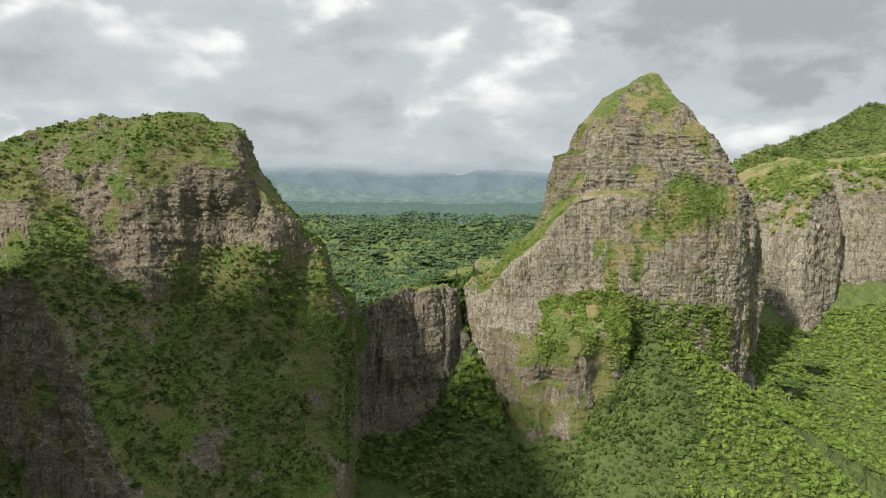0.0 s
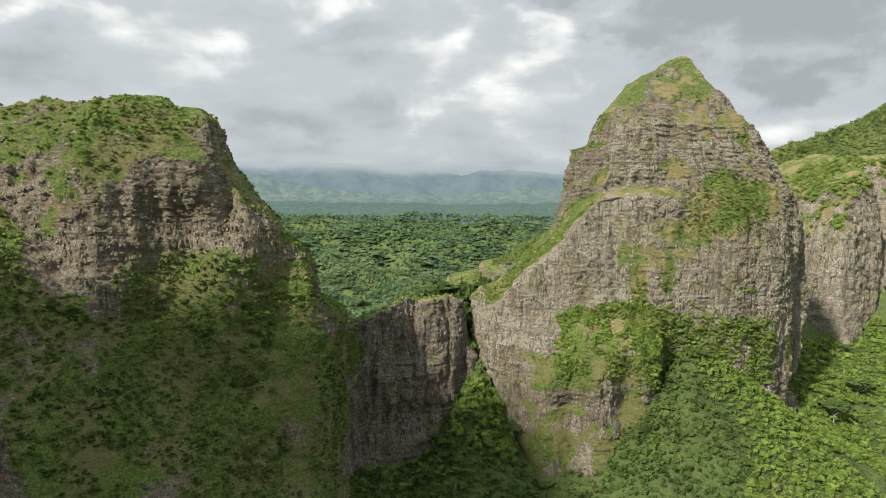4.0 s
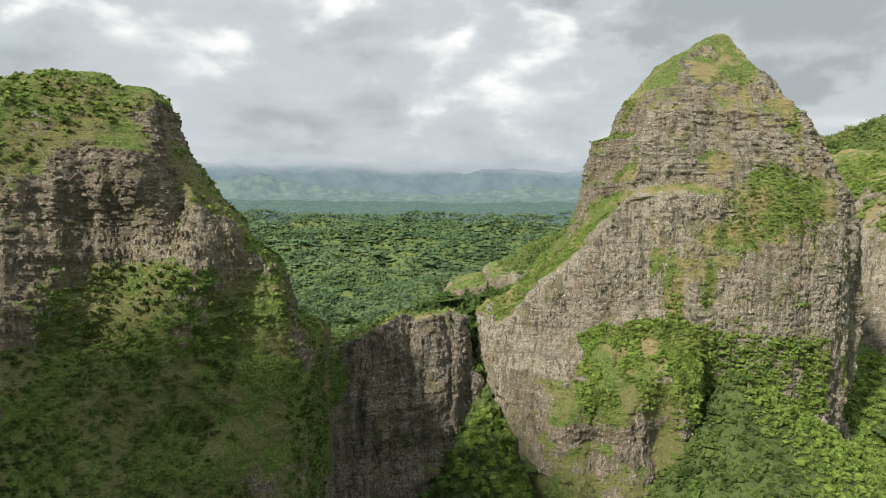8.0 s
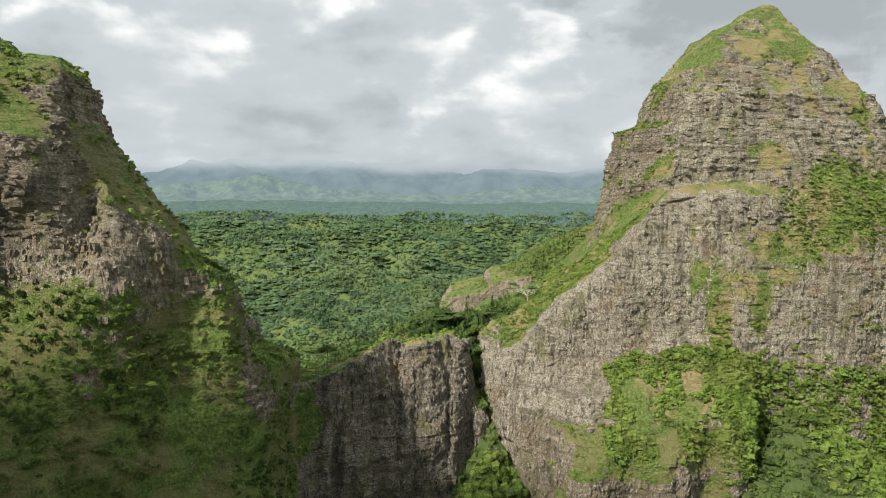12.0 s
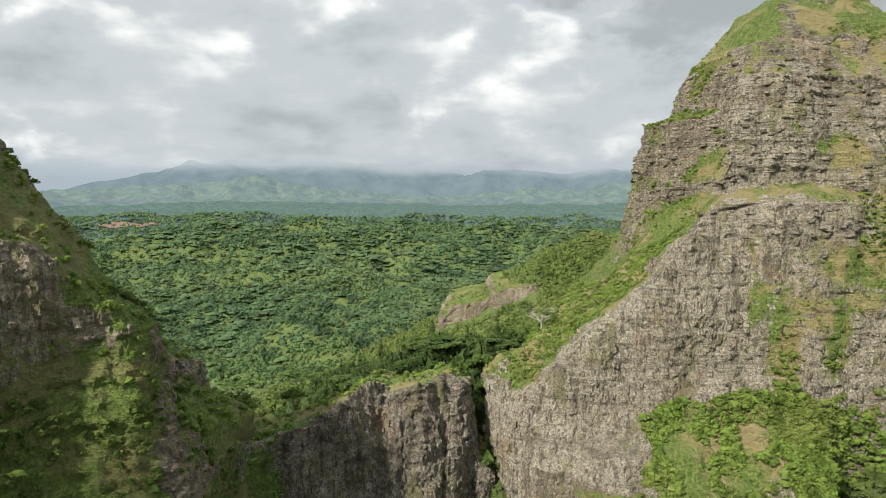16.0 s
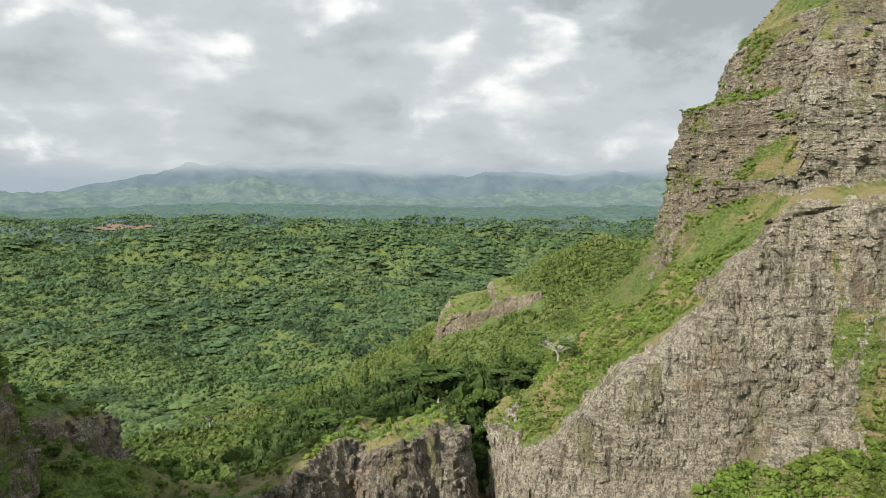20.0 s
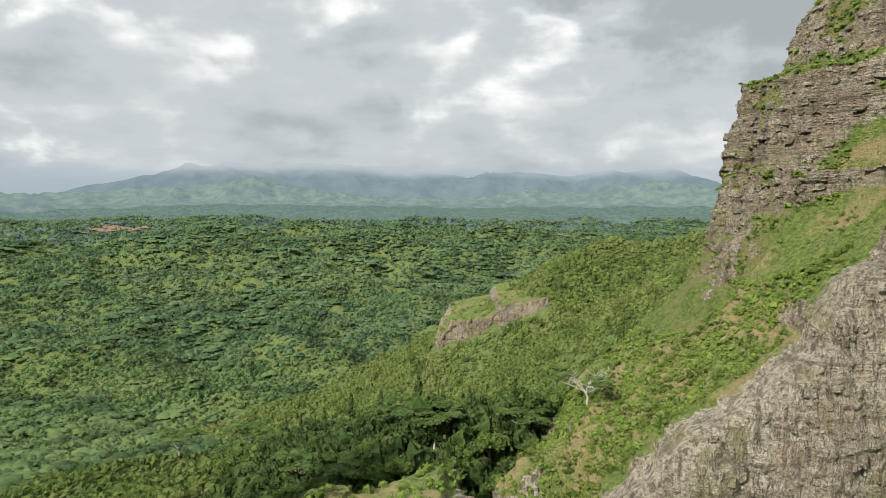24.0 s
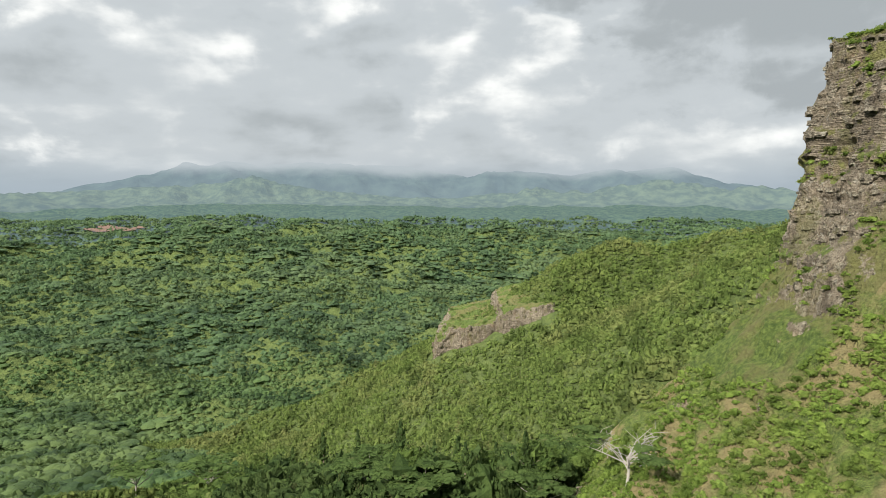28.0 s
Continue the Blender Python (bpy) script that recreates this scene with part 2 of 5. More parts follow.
    h = maths(t, "SUBTRACT", h, maths(t, "MULTIPLY", smooth(t, course, 0.47, 0.60), maths(t, "MULTIPLY", course_w, 0.8)))
    h = maths(t, "SUBTRACT", h, maths(t, "MULTIPLY", smooth(t, crack, 0.50, 0.64), 0.4))
    h = maths(t, "ADD", h, maths(t, "MULTIPLY", streak, 0.4))
    bump = t.nodes.new("ShaderNodeBump")
    bump.inputs["Strength"].default_value, bump.inputs["Distance"].default_value = 0.95, 1.05
    link(t, h, bump.inputs["Height"])
    link(t, bump.outputs[0], p.inputs["Normal"])
    return m


def leaf_material(name, a, b, c, patch=0.02, glow=0.2, grain=1.6, crowns=0.0, sheen=0.0, dry=(0.20, 0.19, 0.085)):
    """Leaves: every plant and every spray its own shade, fine light and dark between them, larger drifts of tone."""
    m, t, p = material(name)
    plain = stretched(t, 1, 1, 1)
    if crowns:
        tree = cells(t, stretched(t, crowns, crowns, crowns))
        hue = t.nodes.new("ShaderNodeSeparateColor")
        link(t, tree.outputs["Color"], hue.inputs[0])
        rnd = hue.outputs[0]
    else:
        rnd = t.nodes.new("ShaderNodeNewGeometry").outputs["Random Per Island"]
    fine = noise_tex(t, plain, grain, 6.0, 0.7)
    col = mix(t, maths(t, "ADD", maths(t, "MULTIPLY", rnd, 0.55), maths(t, "MULTIPLY", smooth(t, fine, 0.36, 0.66), 0.5)), a, b)
    col = mix(t, maths(t, "MULTIPLY", smooth(t, noise_tex(t, plain, patch, 5.0, 0.6), 0.45, 0.65), 0.7), col, c)
    col = mix(t, maths(t, "MULTIPLY", smooth(t, noise_tex(t, plain, patch * 4.3, 4.0, 0.6), 0.46, 0.62), 0.7), col, tuple(0.55 * v for v in a))
    col = mix(t, maths(t, "MULTIPLY", smooth(t, noise_tex(t, plain, patch * 3.1, 5.0, 0.65), 0.58, 0.70), 0.6), col, dry)
    link(t, col, p.inputs["Base Color"])
    p.inputs["Roughness"].default_value = 0.85
    p.inputs["Specular IOR Level"].default_value = 0.07
    # bluish sheen, used on the far leaves in place of haze
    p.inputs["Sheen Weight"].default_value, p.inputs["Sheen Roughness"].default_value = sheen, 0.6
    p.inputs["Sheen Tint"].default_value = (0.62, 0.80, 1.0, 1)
    bump = t.nodes.new("ShaderNodeBump")
    bump.inputs["Distance"].default_value = 1.1 / grain
    bump.inputs["Strength"].default_value = 0.9
    link(t, fine, bump.inputs["Height"])
    link(t, bump.outputs[0], p.inputs["Normal"])
    tr = t.nodes.new("ShaderNodeBsdfTranslucent")
    link(t, col, tr.inputs["Color"])
    both = t.nodes.new("ShaderNodeMixShader")
    both.inputs[0].default_value = glow
    link(t, p.outputs[0], both.inputs[1])
    link(t, tr.outputs[0], both.inputs[2])
    link(t, both.outputs[0], t.nodes["Material Output"].inputs["Surface"])
    return m


def ground_material():
    m, t, p = material("forest_floor")
    plain = stretched(t, 1, 1, 1)
    cell = t.nodes.new("ShaderNodeTexVoronoi")
    cell.inputs["Scale"].default_value = 0.055
    link(t, plain, cell.inputs["Vector"])
    tuft = noise_tex(t, plain, 0.25, 8.0, 0.65)
    wide = noise_tex(t, plain, 0.004, 5.0, 0.6)
    col = mix(t, smooth(t, tuft, 0.35, 0.7), (0.065, 0.09, 0.03), (0.125, 0.158, 0.048))
    sepc = t.nodes.new("ShaderNodeSeparateColor")
    link(t, cell.outputs["Color"], sepc.inputs[0])
    col = mix(t, maths(t, "MULTIPLY", sepc.outputs[0], 0.4), col, (0.085, 0.11, 0.036))
    col = mix(t, maths(t, "MULTIPLY", smooth(t, wide, 0.5, 0.66), 0.5), col, (0.06, 0.085, 0.028))
    link(t, col, p.inputs["Base Color"])
    p.inputs["Roughness"].default_value = 0.95
    p.inputs["Specular IOR Level"].default_value = 0.1
    h = maths(t, "SUBTRACT", maths(t, "MULTIPLY", tuft, 4.0), maths(t, "MULTIPLY", cell.outputs["Distance"], 6.0))
    bump = t.nodes.new("ShaderNodeBump")
    bump.inputs["Distance"].default_value = 1.0
    link(t, h, bump.inputs["Height"])
    link(t, bump.outputs[0], p.inputs["Normal"])
    return m


def bark_material(name, a, b):
    m, t, p = material(name)
    col = mix(t, noise_tex(t, stretched(t, 3, 3, 0.6), 1.5, 6.0, 0.6), a, b)
    link(t, col, p.inputs["Base Color"])
    p.inputs["Roughness"].default_value = 0.9
    return m


ROCK = rock_material("lava_rock", (0.12, 0.10, 0.076), (0.35, 0.30, 0.215), (0.64, 0.58, 0.45),
                     (0.095, 0.14, 0.032), (0.225, 0.285, 0.07), (0.36, 0.285, 0.14))
BROWN_ROCK = rock_material("brown_lava", (0.12, 0.098, 0.072), (0.265, 0.215, 0.15), (0.50, 0.43, 0.32),
                           (0.08, 0.125, 0.028), (0.20, 0.265, 0.06), (0.25, 0.205, 0.095), 0.6)
# dark and pale tones hold the wall's shade and its light flecks
WALL_ROCK = rock_material("shaded_columnar_lava", (0.05, 0.042, 0.034), (0.17, 0.14, 0.105), (0.50, 0.44, 0.34),
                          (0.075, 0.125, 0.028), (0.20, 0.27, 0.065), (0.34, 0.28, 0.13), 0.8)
FLOOR = ground_material()


def distance_material(name, a, b, glow, scale, lit_tops=0.0, cap=None):
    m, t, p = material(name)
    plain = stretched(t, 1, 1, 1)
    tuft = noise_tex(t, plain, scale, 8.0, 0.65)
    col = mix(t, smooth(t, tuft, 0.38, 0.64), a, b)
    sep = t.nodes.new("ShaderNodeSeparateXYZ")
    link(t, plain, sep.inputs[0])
    # higher ground painted paler, for sunlight on the hills
    col = mix(t, maths(t, "MULTIPLY", smooth(t, sep.outputs[2], 240.0, 300.0), lit_tops), col, (0.19, 0.245, 0.135))
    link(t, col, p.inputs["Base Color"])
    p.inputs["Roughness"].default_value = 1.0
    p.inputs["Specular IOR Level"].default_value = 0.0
    # bluish glow takes the place of haze before the far land
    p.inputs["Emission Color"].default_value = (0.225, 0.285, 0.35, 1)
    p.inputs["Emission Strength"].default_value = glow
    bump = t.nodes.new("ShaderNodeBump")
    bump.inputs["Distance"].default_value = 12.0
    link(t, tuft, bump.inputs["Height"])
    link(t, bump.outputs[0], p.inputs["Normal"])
    if cap:
        # low cloud lying on the tops, put in as glowing colour by height
        veil = maths(t, "MULTIPLY_ADD", noise_tex(t, stretched(t, 0.0016, 0.0016, 0.004), 1.0, 6.0, 0.55), 150.0, maths(t, "SUBTRACT", sep.outputs[2], 75.0))
        cloud = t.nodes.new("ShaderNodeEmission")
        cloud.inputs["Color"].default_value = (*cap, 1)
        both = t.nodes.new("ShaderNodeMixShader")
        link(t, smooth(t, veil, 430.0, 530.0), both.inputs[0])
        link(t, p.outputs[0], both.inputs[1])
        link(t, cloud.outputs[0], both.inputs[2])
        link(t, both.outputs[0], t.nodes["Material Output"].inputs["Surface"])
    return m


# haze is put into the bluish colours and glow of range and foothills
DISTANCE = distance_material("hazy_range", (0.03, 0.044, 0.044), (0.042, 0.06, 0.055), 0.38, 0.008, 0.0, (0.30, 0.335, 0.355))
FOOTHILL = distance_material("hazy_forest", (0.02, 0.034, 0.03), (0.055, 0.075, 0.05), 0.34, 0.022, 0.08)

# dark tones hold the cloud shadow on the plateau, the glow its haze
SHADED_PLATEAU = distance_material("shaded_hazy_canopy", (0.018, 0.04, 0.026), (0.05, 0.08, 0.042), 0.24, 0.05)

BUSH = leaf_material("bush_leaves", (0.10, 0.16, 0.03), (0.265, 0.36, 0.078), (0.19, 0.215, 0.06), 0.05, 0.4, 2.6)
TREE = leaf_material("tree_leaves", (0.05, 0.088, 0.022), (0.145, 0.205, 0.05), (0.165, 0.195, 0.06), 0.03, 0.38, 2.2)
RIDGE_LEAF = leaf_material("ridge_leaves", (0.085, 0.13, 0.034), (0.205, 0.265, 0.072), (0.22, 0.235, 0.085), 0.02, 0.4, 1.6)
# for the dark evergreens, and for shade painted into the hollow's trees
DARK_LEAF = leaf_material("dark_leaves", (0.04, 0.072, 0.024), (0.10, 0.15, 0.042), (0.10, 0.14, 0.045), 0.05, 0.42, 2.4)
PLATE_LEAF = leaf_material("plate_leaves", (0.065, 0.112, 0.034), (0.15, 0.215, 0.06), (0.13, 0.19, 0.055), 0.05, 0.42, 2.4)
FAR = leaf_material("far_leaves", (0.05, 0.10, 0.038), (0.135, 0.205, 0.066), (0.15, 0.20, 0.07), 0.0035, 0.35, 0.7, 0.0, 0.04, (0.16, 0.195, 0.07))
# paler leaf colour stands in for haze over the far basin
FAR_HAZY = leaf_material("far_hazy_leaves", (0.066, 0.12, 0.052), (0.145, 0.215, 0.088), (0.16, 0.215, 0.092), 0.0035, 0.45, 0.5, 0.0, 0.06, (0.16, 0.20, 0.09))
BARK = bark_material("bark", (0.10, 0.075, 0.05), (0.24, 0.20, 0.15))
PALE_BARK = bark_material("pale_bark", (0.20, 0.18, 0.15), (0.40, 0.375, 0.33))


# ---- form helpers ----
def hash3(i, j, k, seed):
    h = (i * 374761393 + j * 668265263 + k * 2147483647 + seed * 1274126177) & 0xFFFFFFFF
    h = ((h ^ (h >> 13)) * 1274126177) & 0xFFFFFFFF
    h = ((h ^ (h >> 16)) * 2246822519) & 0xFFFFFFFF
    return ((h ^ (h >> 15)) & 0xFFFFFF) / float(0xFFFFFF)


def value_noise(x, y, z, seed=0):
    xi, yi, zi = np.floor(x).astype(np.int64), np.floor(y).astype(np.int64), np.floor(z).astype(np.int64)
    fx, fy, fz = x - xi, y - yi, z - zi
    fx, fy, fz = (f * f * (3 - 2 * f) for f in (fx, fy, fz))
    total = 0
    for a in (0, 1):
        for b in (0, 1):
            for c in (0, 1):
                w = (fx if a else 1 - fx) * (fy if b else 1 - fy) * (fz if c else 1 - fz)
                total = total + w * hash3(xi + a, yi + b, zi + c, seed)
    return total * 2 - 1


def fbm(x, y, z, scale, octaves=4, gain=0.5, seed=0):
    total, amp, norm = 0, 1.0, 0
    for o in range(octaves):
        f = 2.03 ** o / scale
        total = total + amp * value_noise(x * f + 17.1 * o, y * f - 9.7 * o, z * f + 4.3 * o, seed + o)
        norm, amp = norm + amp, amp * gain
    return total / norm


def block_noise(x, y, z, size, high, seed=0):
    """One value a block: courses of uneven rock blocks."""
    k = np.floor(z / high).astype(np.int64)
    shift = hash3(k, k * 3, k * 7, seed) * size
    i, j = np.floor((x + shift) / size).astype(np.int64), np.floor((y + shift * 0.7) / size).astype(np.int64)
    return hash3(i, j, k, seed + 5)


def step01(v, lo, hi):
    s = np.clip((v - lo) / (hi - lo), 0, 1)
    return s * s * (3 - 2 * s)


def smax(a, b, k):
    h = np.maximum(k - np.abs(a - b), 0) / k
    return np.maximum(a, b) + h * h * k * 0.25


def smin(a, b, k):
    return -smax(-a, -b, k)


def curve(v, *pairs):
    return np.interp(v, [p[0] for p in pairs], [p[1] for p in pairs])


def quad_mesh(name, verts, quads, shade=True):
    me = bpy.data.meshes.new(name)
    me.vertices.add(len(verts))
    me.vertices.foreach_set("co", np.asarray(verts, np.float32).ravel())
    me.loops.add(len(quads) * 4)
    me.loops.foreach_set("vertex_index", np.asarray(quads, np.int32).ravel())
    me.polygons.add(len(quads))
    me.polygons.foreach_set("loop_start", np.arange(0, len(quads) * 4, 4, dtype=np.int32))
    me.polygons.foreach_set("use_smooth", np.full(len(quads), shade))
    me.update(calc_edges=True)
    return me


def net(field, lo, hi, step):
    """The surface field = 0 inside a box, as a quad net."""
    ax = [np.arange(l, h + step, step) for l, h in zip(lo, hi)]
    gx, gy, gz = np.meshgrid(*ax, indexing="ij", sparse=True)
    f = (field(gx, gy, gz) + 0 * (gx + gy + gz)).astype(np.float32)
    n = np.array(f.shape) - 1
    inside = f < 0
    count = np.zeros(n, np.int8)
    for a in (0, 1):
        for b in (0, 1):
            for c in (0, 1):
                count += inside[a:n[0] + a, b:n[1] + b, c:n[2] + c]
    cells = np.argwhere((count > 0) & (count < 8))
    index = np.full(n, -1, np.int64)
    index[tuple(cells.T)] = np.arange(len(cells))
    total, hits = np.zeros((len(cells), 3)), np.zeros((len(cells), 1))
    corner = [(a, b, c) for a in (0, 1) for b in (0, 1) for c in (0, 1)]
    for p in corner:
        for axis in range(3):
            if p[axis]:
                continue
            q = list(p)
            q[axis] = 1
            fa, fb = f[tuple((cells + p).T)], f[tuple((cells + q).T)]
            cut = (fa < 0) != (fb < 0)
            s = np.where(cut, fa / np.where(cut, fa - fb, 1), 0)
            place = np.tile(np.array(p, float), (len(cells), 1))
            place[:, axis] += s
            total += place * cut[:, None]
            hits += cut[:, None]
    verts = (cells + total / np.maximum(hits, 1)) * step + np.array([a[0] for a in ax])
    quads = []
    for axis in range(3):
        u, v = (axis + 1) % 3, (axis + 2) % 3
        sa = [slice(None)] * 3
        sb = [slice(None)] * 3
        sa[axis], sb[axis] = slice(0, -1), slice(1, None)
        ia, ib = inside[tuple(sa)], inside[tuple(sb)]
        e = np.argwhere(ia != ib)
        ok = (e[:, u] > 0) & (e[:, v] > 0) & (e[:, u] < n[u]) & (e[:, v] < n[v]) & (e[:, axis] < n[axis])
        e = e[ok]
        out = ia[tuple(e.T)]
        four = []
        for du, dv in ((-1, -1), (0, -1), (0, 0), (-1, 0)):
            c = e.copy()
            c[:, u] += du
            c[:, v] += dv
            four.append(index[tuple(c.T)])
        q = np.stack(four, 1)
        q[~out] = q[~out][:, ::-1]
        quads.append(q)
    quads = np.concatenate(quads)
    return verts, quads[(quads >= 0).all(1)]


def vertex_normals(verts, quads):
    a, b, c, d = (verts[quads[:, i]] for i in range(4))
    face = np.cross(c - a, d - b)
    total = np.zeros_like(verts)
    for i in range(4):
        for axis in range(3):
            total[:, axis] += np.bincount(quads[:, i], face[:, axis], len(verts))
    return total / np.maximum(np.linalg.norm(total, axis=1, keepdims=True), 1e-9)


def weather(verts, quads, beds=1.0, seed=0):
    # beds: how strongly the rock is broken up
    """Break a smooth massif into beds, ribs and blocks of rock. Returns the new places, and the smooth form's normals."""
    nrm = vertex_normals(verts, quads)
    x, y, z = verts.T
    steep = step01(1 - np.abs(nrm[:, 2]), 0.25, 0.7)
    wob = z + 2.5 * fbm(x, y, z * 0.4, 35, 3, seed=seed)
    zero = 0 * x.astype(np.int64)
    jig0 = fbm(x, y, z, 8, 2, seed=seed + 16)
    tier = wob / 2.3 + 0.9 * hash3(np.floor((x + y * 0.6) / 7).astype(np.int64), zero, zero, seed)
    ledge = tier - np.floor(tier)
    bed = 0.85 * (hash3(np.floor(tier).astype(np.int64), np.floor((x + y) / 6).astype(np.int64), zero, seed + 3) - 0.5) - 0.45 * ledge ** 3
    bed = bed + value_noise(x / 30, y / 30, wob / 1.9, seed + 4) * 0.45
    level = step01(fbm(x, y, z * 1.5, 60, 2, seed=seed + 14), -0.35, 0.15) * (0.25 + 0.75 * step01(z, 266, 288))
    flute = 1 - 2 * np.abs(value_noise(x / 4.2 + 0.3 * jig0, y / 4.2, z / 22, seed + 15))
    bed = bed * (0.35 + 0.6 * level) + flute * 0.5 * (1 - 0.6 * level)
    rib = fbm(x, y, z * 0.18, 9, 3, seed=seed + 7) * 1.6 + fbm(x, y, z * 0.3, 26, 3, seed=seed + 8) * 3.0
    jig = fbm(x, y, z, 5, 2, seed=seed + 2) * 1.6
    block = (block_noise(x + jig, y + jig, wob + jig * 0.5, 2.4, 2.0, seed) - 0.5) * 0.5 + fbm(x, y, z, 2.6, 2, 0.6, seed=seed + 12) * 0.55
    soft = fbm(x, y, z, 22, 4, seed=seed + 9) * 3.4
    soft = soft + (1 - steep) * (fbm(x, y, z, 4.5, 3, seed=seed + 18) * 1.5 + fbm(x, y, z, 1.9, 2, seed=seed + 19) * 0.6)
    d = steep * beds * (bed * 1.1 + rib * 1.1 + block) + (1 - 0.5 * steep) * soft
    return verts + nrm * d[:, None], nrm


def massif(name, field, lo, hi, step, cover, label, regions, category="mountain", beds=1.0, seed=0, mat=None, others=None):
    """A peak: an Empty at its foot and one mesh for each of its faces, told apart by regions(x, y, z, normal)."""
    verts, quads = net(field, lo, hi, step)
    verts, nrm = weather(verts, quads, beds, seed)
    now = vertex_normals(verts, quads)
    green = cover(verts, nrm * 0.6 + now * 0.4)
    foot = np.array([verts[:, 0].mean(), verts[:, 1].mean(), verts[:, 2].min()])
    ob = tagged(new(name), label, category)
    ob.location = foot
    mid, mnrm = verts[quads].mean(1), nrm[quads].mean(1)
    names, which = regions(mid[:, 0], mid[:, 1], mid[:, 2], mnrm)
    for i, part_name in enumerate(names):
        q = quads[which == i]
        if not len(q):
            continue
        used, inv = np.unique(q, return_inverse=True)
        me = quad_mesh(part_name, verts[used] - foot, inv.reshape(q.shape), False)
        me.attributes.new("cover", "FLOAT", "POINT").data.foreach_set("value", green[used].astype(np.float32))
        me.materials.append((others or {}).get(part_name, mat or ROCK))
        piece = new(part_name, me)
        piece.parent = ob
    return ob, verts, now, green


# ---- the ground: one sheet to the horizon ----
def crest(x, y, pts, left, right):
    """Height of a ridge along a line of places, falling off with these slopes to its left and right."""
    best = np.full(np.shape(x), -1e4)
    for (ax, ay, az), (bx, by, bz) in zip(pts, pts[1:]):
        ux, uy = bx - ax, by - ay
        s = np.clip(((x - ax) * ux + (y - ay) * uy) / (ux * ux + uy * uy), 0, 1)
        px, py = x - ax - s * ux, y - ay - s * uy
        side = ux * py - uy * px
        best = np.maximum(best, az + s * (bz - az) - np.hypot(px, py) * np.where(side > 0, left, right))
    return best


SPINE = [(-420, 230, 200), (-160, 245, 205), (-45, 292, 184), (5, 314, 186), (60, 345, 210), (120, 352, 205), (200, 380, 190), (250, 445, 215), (430, 480, 245)]
BACK = [(60, 345, 222), (39, 349, 238), (0, 362, 226)]
REAR = [(0, 362, 226), (-24, 401, 212), (-80, 457, 178), (-143, 485, 164), (-270, 560, 110)]
# unseen high ridge beside the broad peak, added to keep the gorge in shade
SHADE_SPUR = [(-560, 330, 330), (-430, 230, 350), (-303, 77, 380), (-282, 58, 384), (-271, 47, 384), (-262, 39, 400), (-257, 34, 430), (-246, 24, 464), (-234, 13, 468), (-224, 3, 462), (-216, -4, 450), (-209, -10, 360), (-190, -28, 270)]
GREEN = [(760, 800, 430), (480, 690, 385), (360, 640, 342), (284, 610, 314), (268, 690, 274), (217, 757, 256), (184, 770, 243), (139, 777, 252),
         (92, 772, 215), (60, 792, 198), (14, 803, 172), (-120, 790, 105), (-300, 840, 30)]


def ground_height(x, y):
    r, th = np.hypot(x, y), np.arctan2(x, y)
    base = curve(y, (-3000, 40), (0, 60), (300, 110), (480, 120), (1000, 16), (1500, 22), (1750, 52), (2050, 112), (2400, 185), (2800, 246), (3600, 252), (5000, 240))
    roll = fbm(x, y, 0 * x, 380, 4, 0.5, 31)
    base = base + roll * curve(y, (0, 10), (600, 12), (1200, 38), (2200, 42), (2700, 14), (5000, 14))
    base = base + (0.35 - np.abs(fbm(x, y, 0 * x, 210, 3, 0.5, 33))) * curve(y, (0, 0), (700, 12), (1200, 60), (2100, 70), (2700, 16), (3200, 12))
    base = base + fbm(x, y, 0 * x, 95, 3, 0.5, 35) * curve(y, (500, 0), (750, 14), (1200, 30), (2200, 34), (2700, 8), (3000, 5))
    z = smax(base, crest(x, y, SPINE, 0.34, 0.9), 12)
    z = smax(z, crest(x, y, BACK, 1.1, 0.5), 6)
    z = smax(z, crest(x, y, REAR, 0.40, 0.55) - 1.3 * np.maximum(322 + 0.5 * (x + 20) - y, 0), 10)
    z = smax(z, crest(x, y, GREEN, 0.62, 0.62) + 8 * fbm(x, y * 0.6, 0 * x, 42, 3, seed=57) - 2, 14)
    z = smax(z, crest(x, y, SHADE_SPUR, 1.6, 1.6), 10)
    z = smax(z, crest(x, y, [(130, 319, 205), (114, 312, 213), (92, 295, 195)], 0.85, 0.85), 8)
    z = smax(z, crest(x, y, [(16, 314, 210), (12, 290, 192), (37, 278, 171), (70, 271, 173), (92, 290, 203), (104, 299, 212), (114, 309, 214)], 0.9, 0.9), 6)
    # foothills and the far range, by bearing
    fold = 0.6 - 2 * np.abs(fbm(x, y, 0 * x, 240, 5, 0.55, 41))
    hill = curve(th, (-0.6, 60), (-0.42, 70), (-0.34, 95), (-0.29, 115), (-0.22, 80), (-0.1, 50), (0.0, 40), (0.13, 80), (0.2, 75), (0.33, 110), (0.42, 90), (0.5, 60), (0.8, 0))
    z = z + hill * np.exp(-((r - 3500) / 240) ** 2) * (1 + 0.75 * fold)
    near = step01(r, 40, 160)
    return z + near * (fbm(x, y, 0 * x, 28, 4, 0.5, 51) * 2.6)


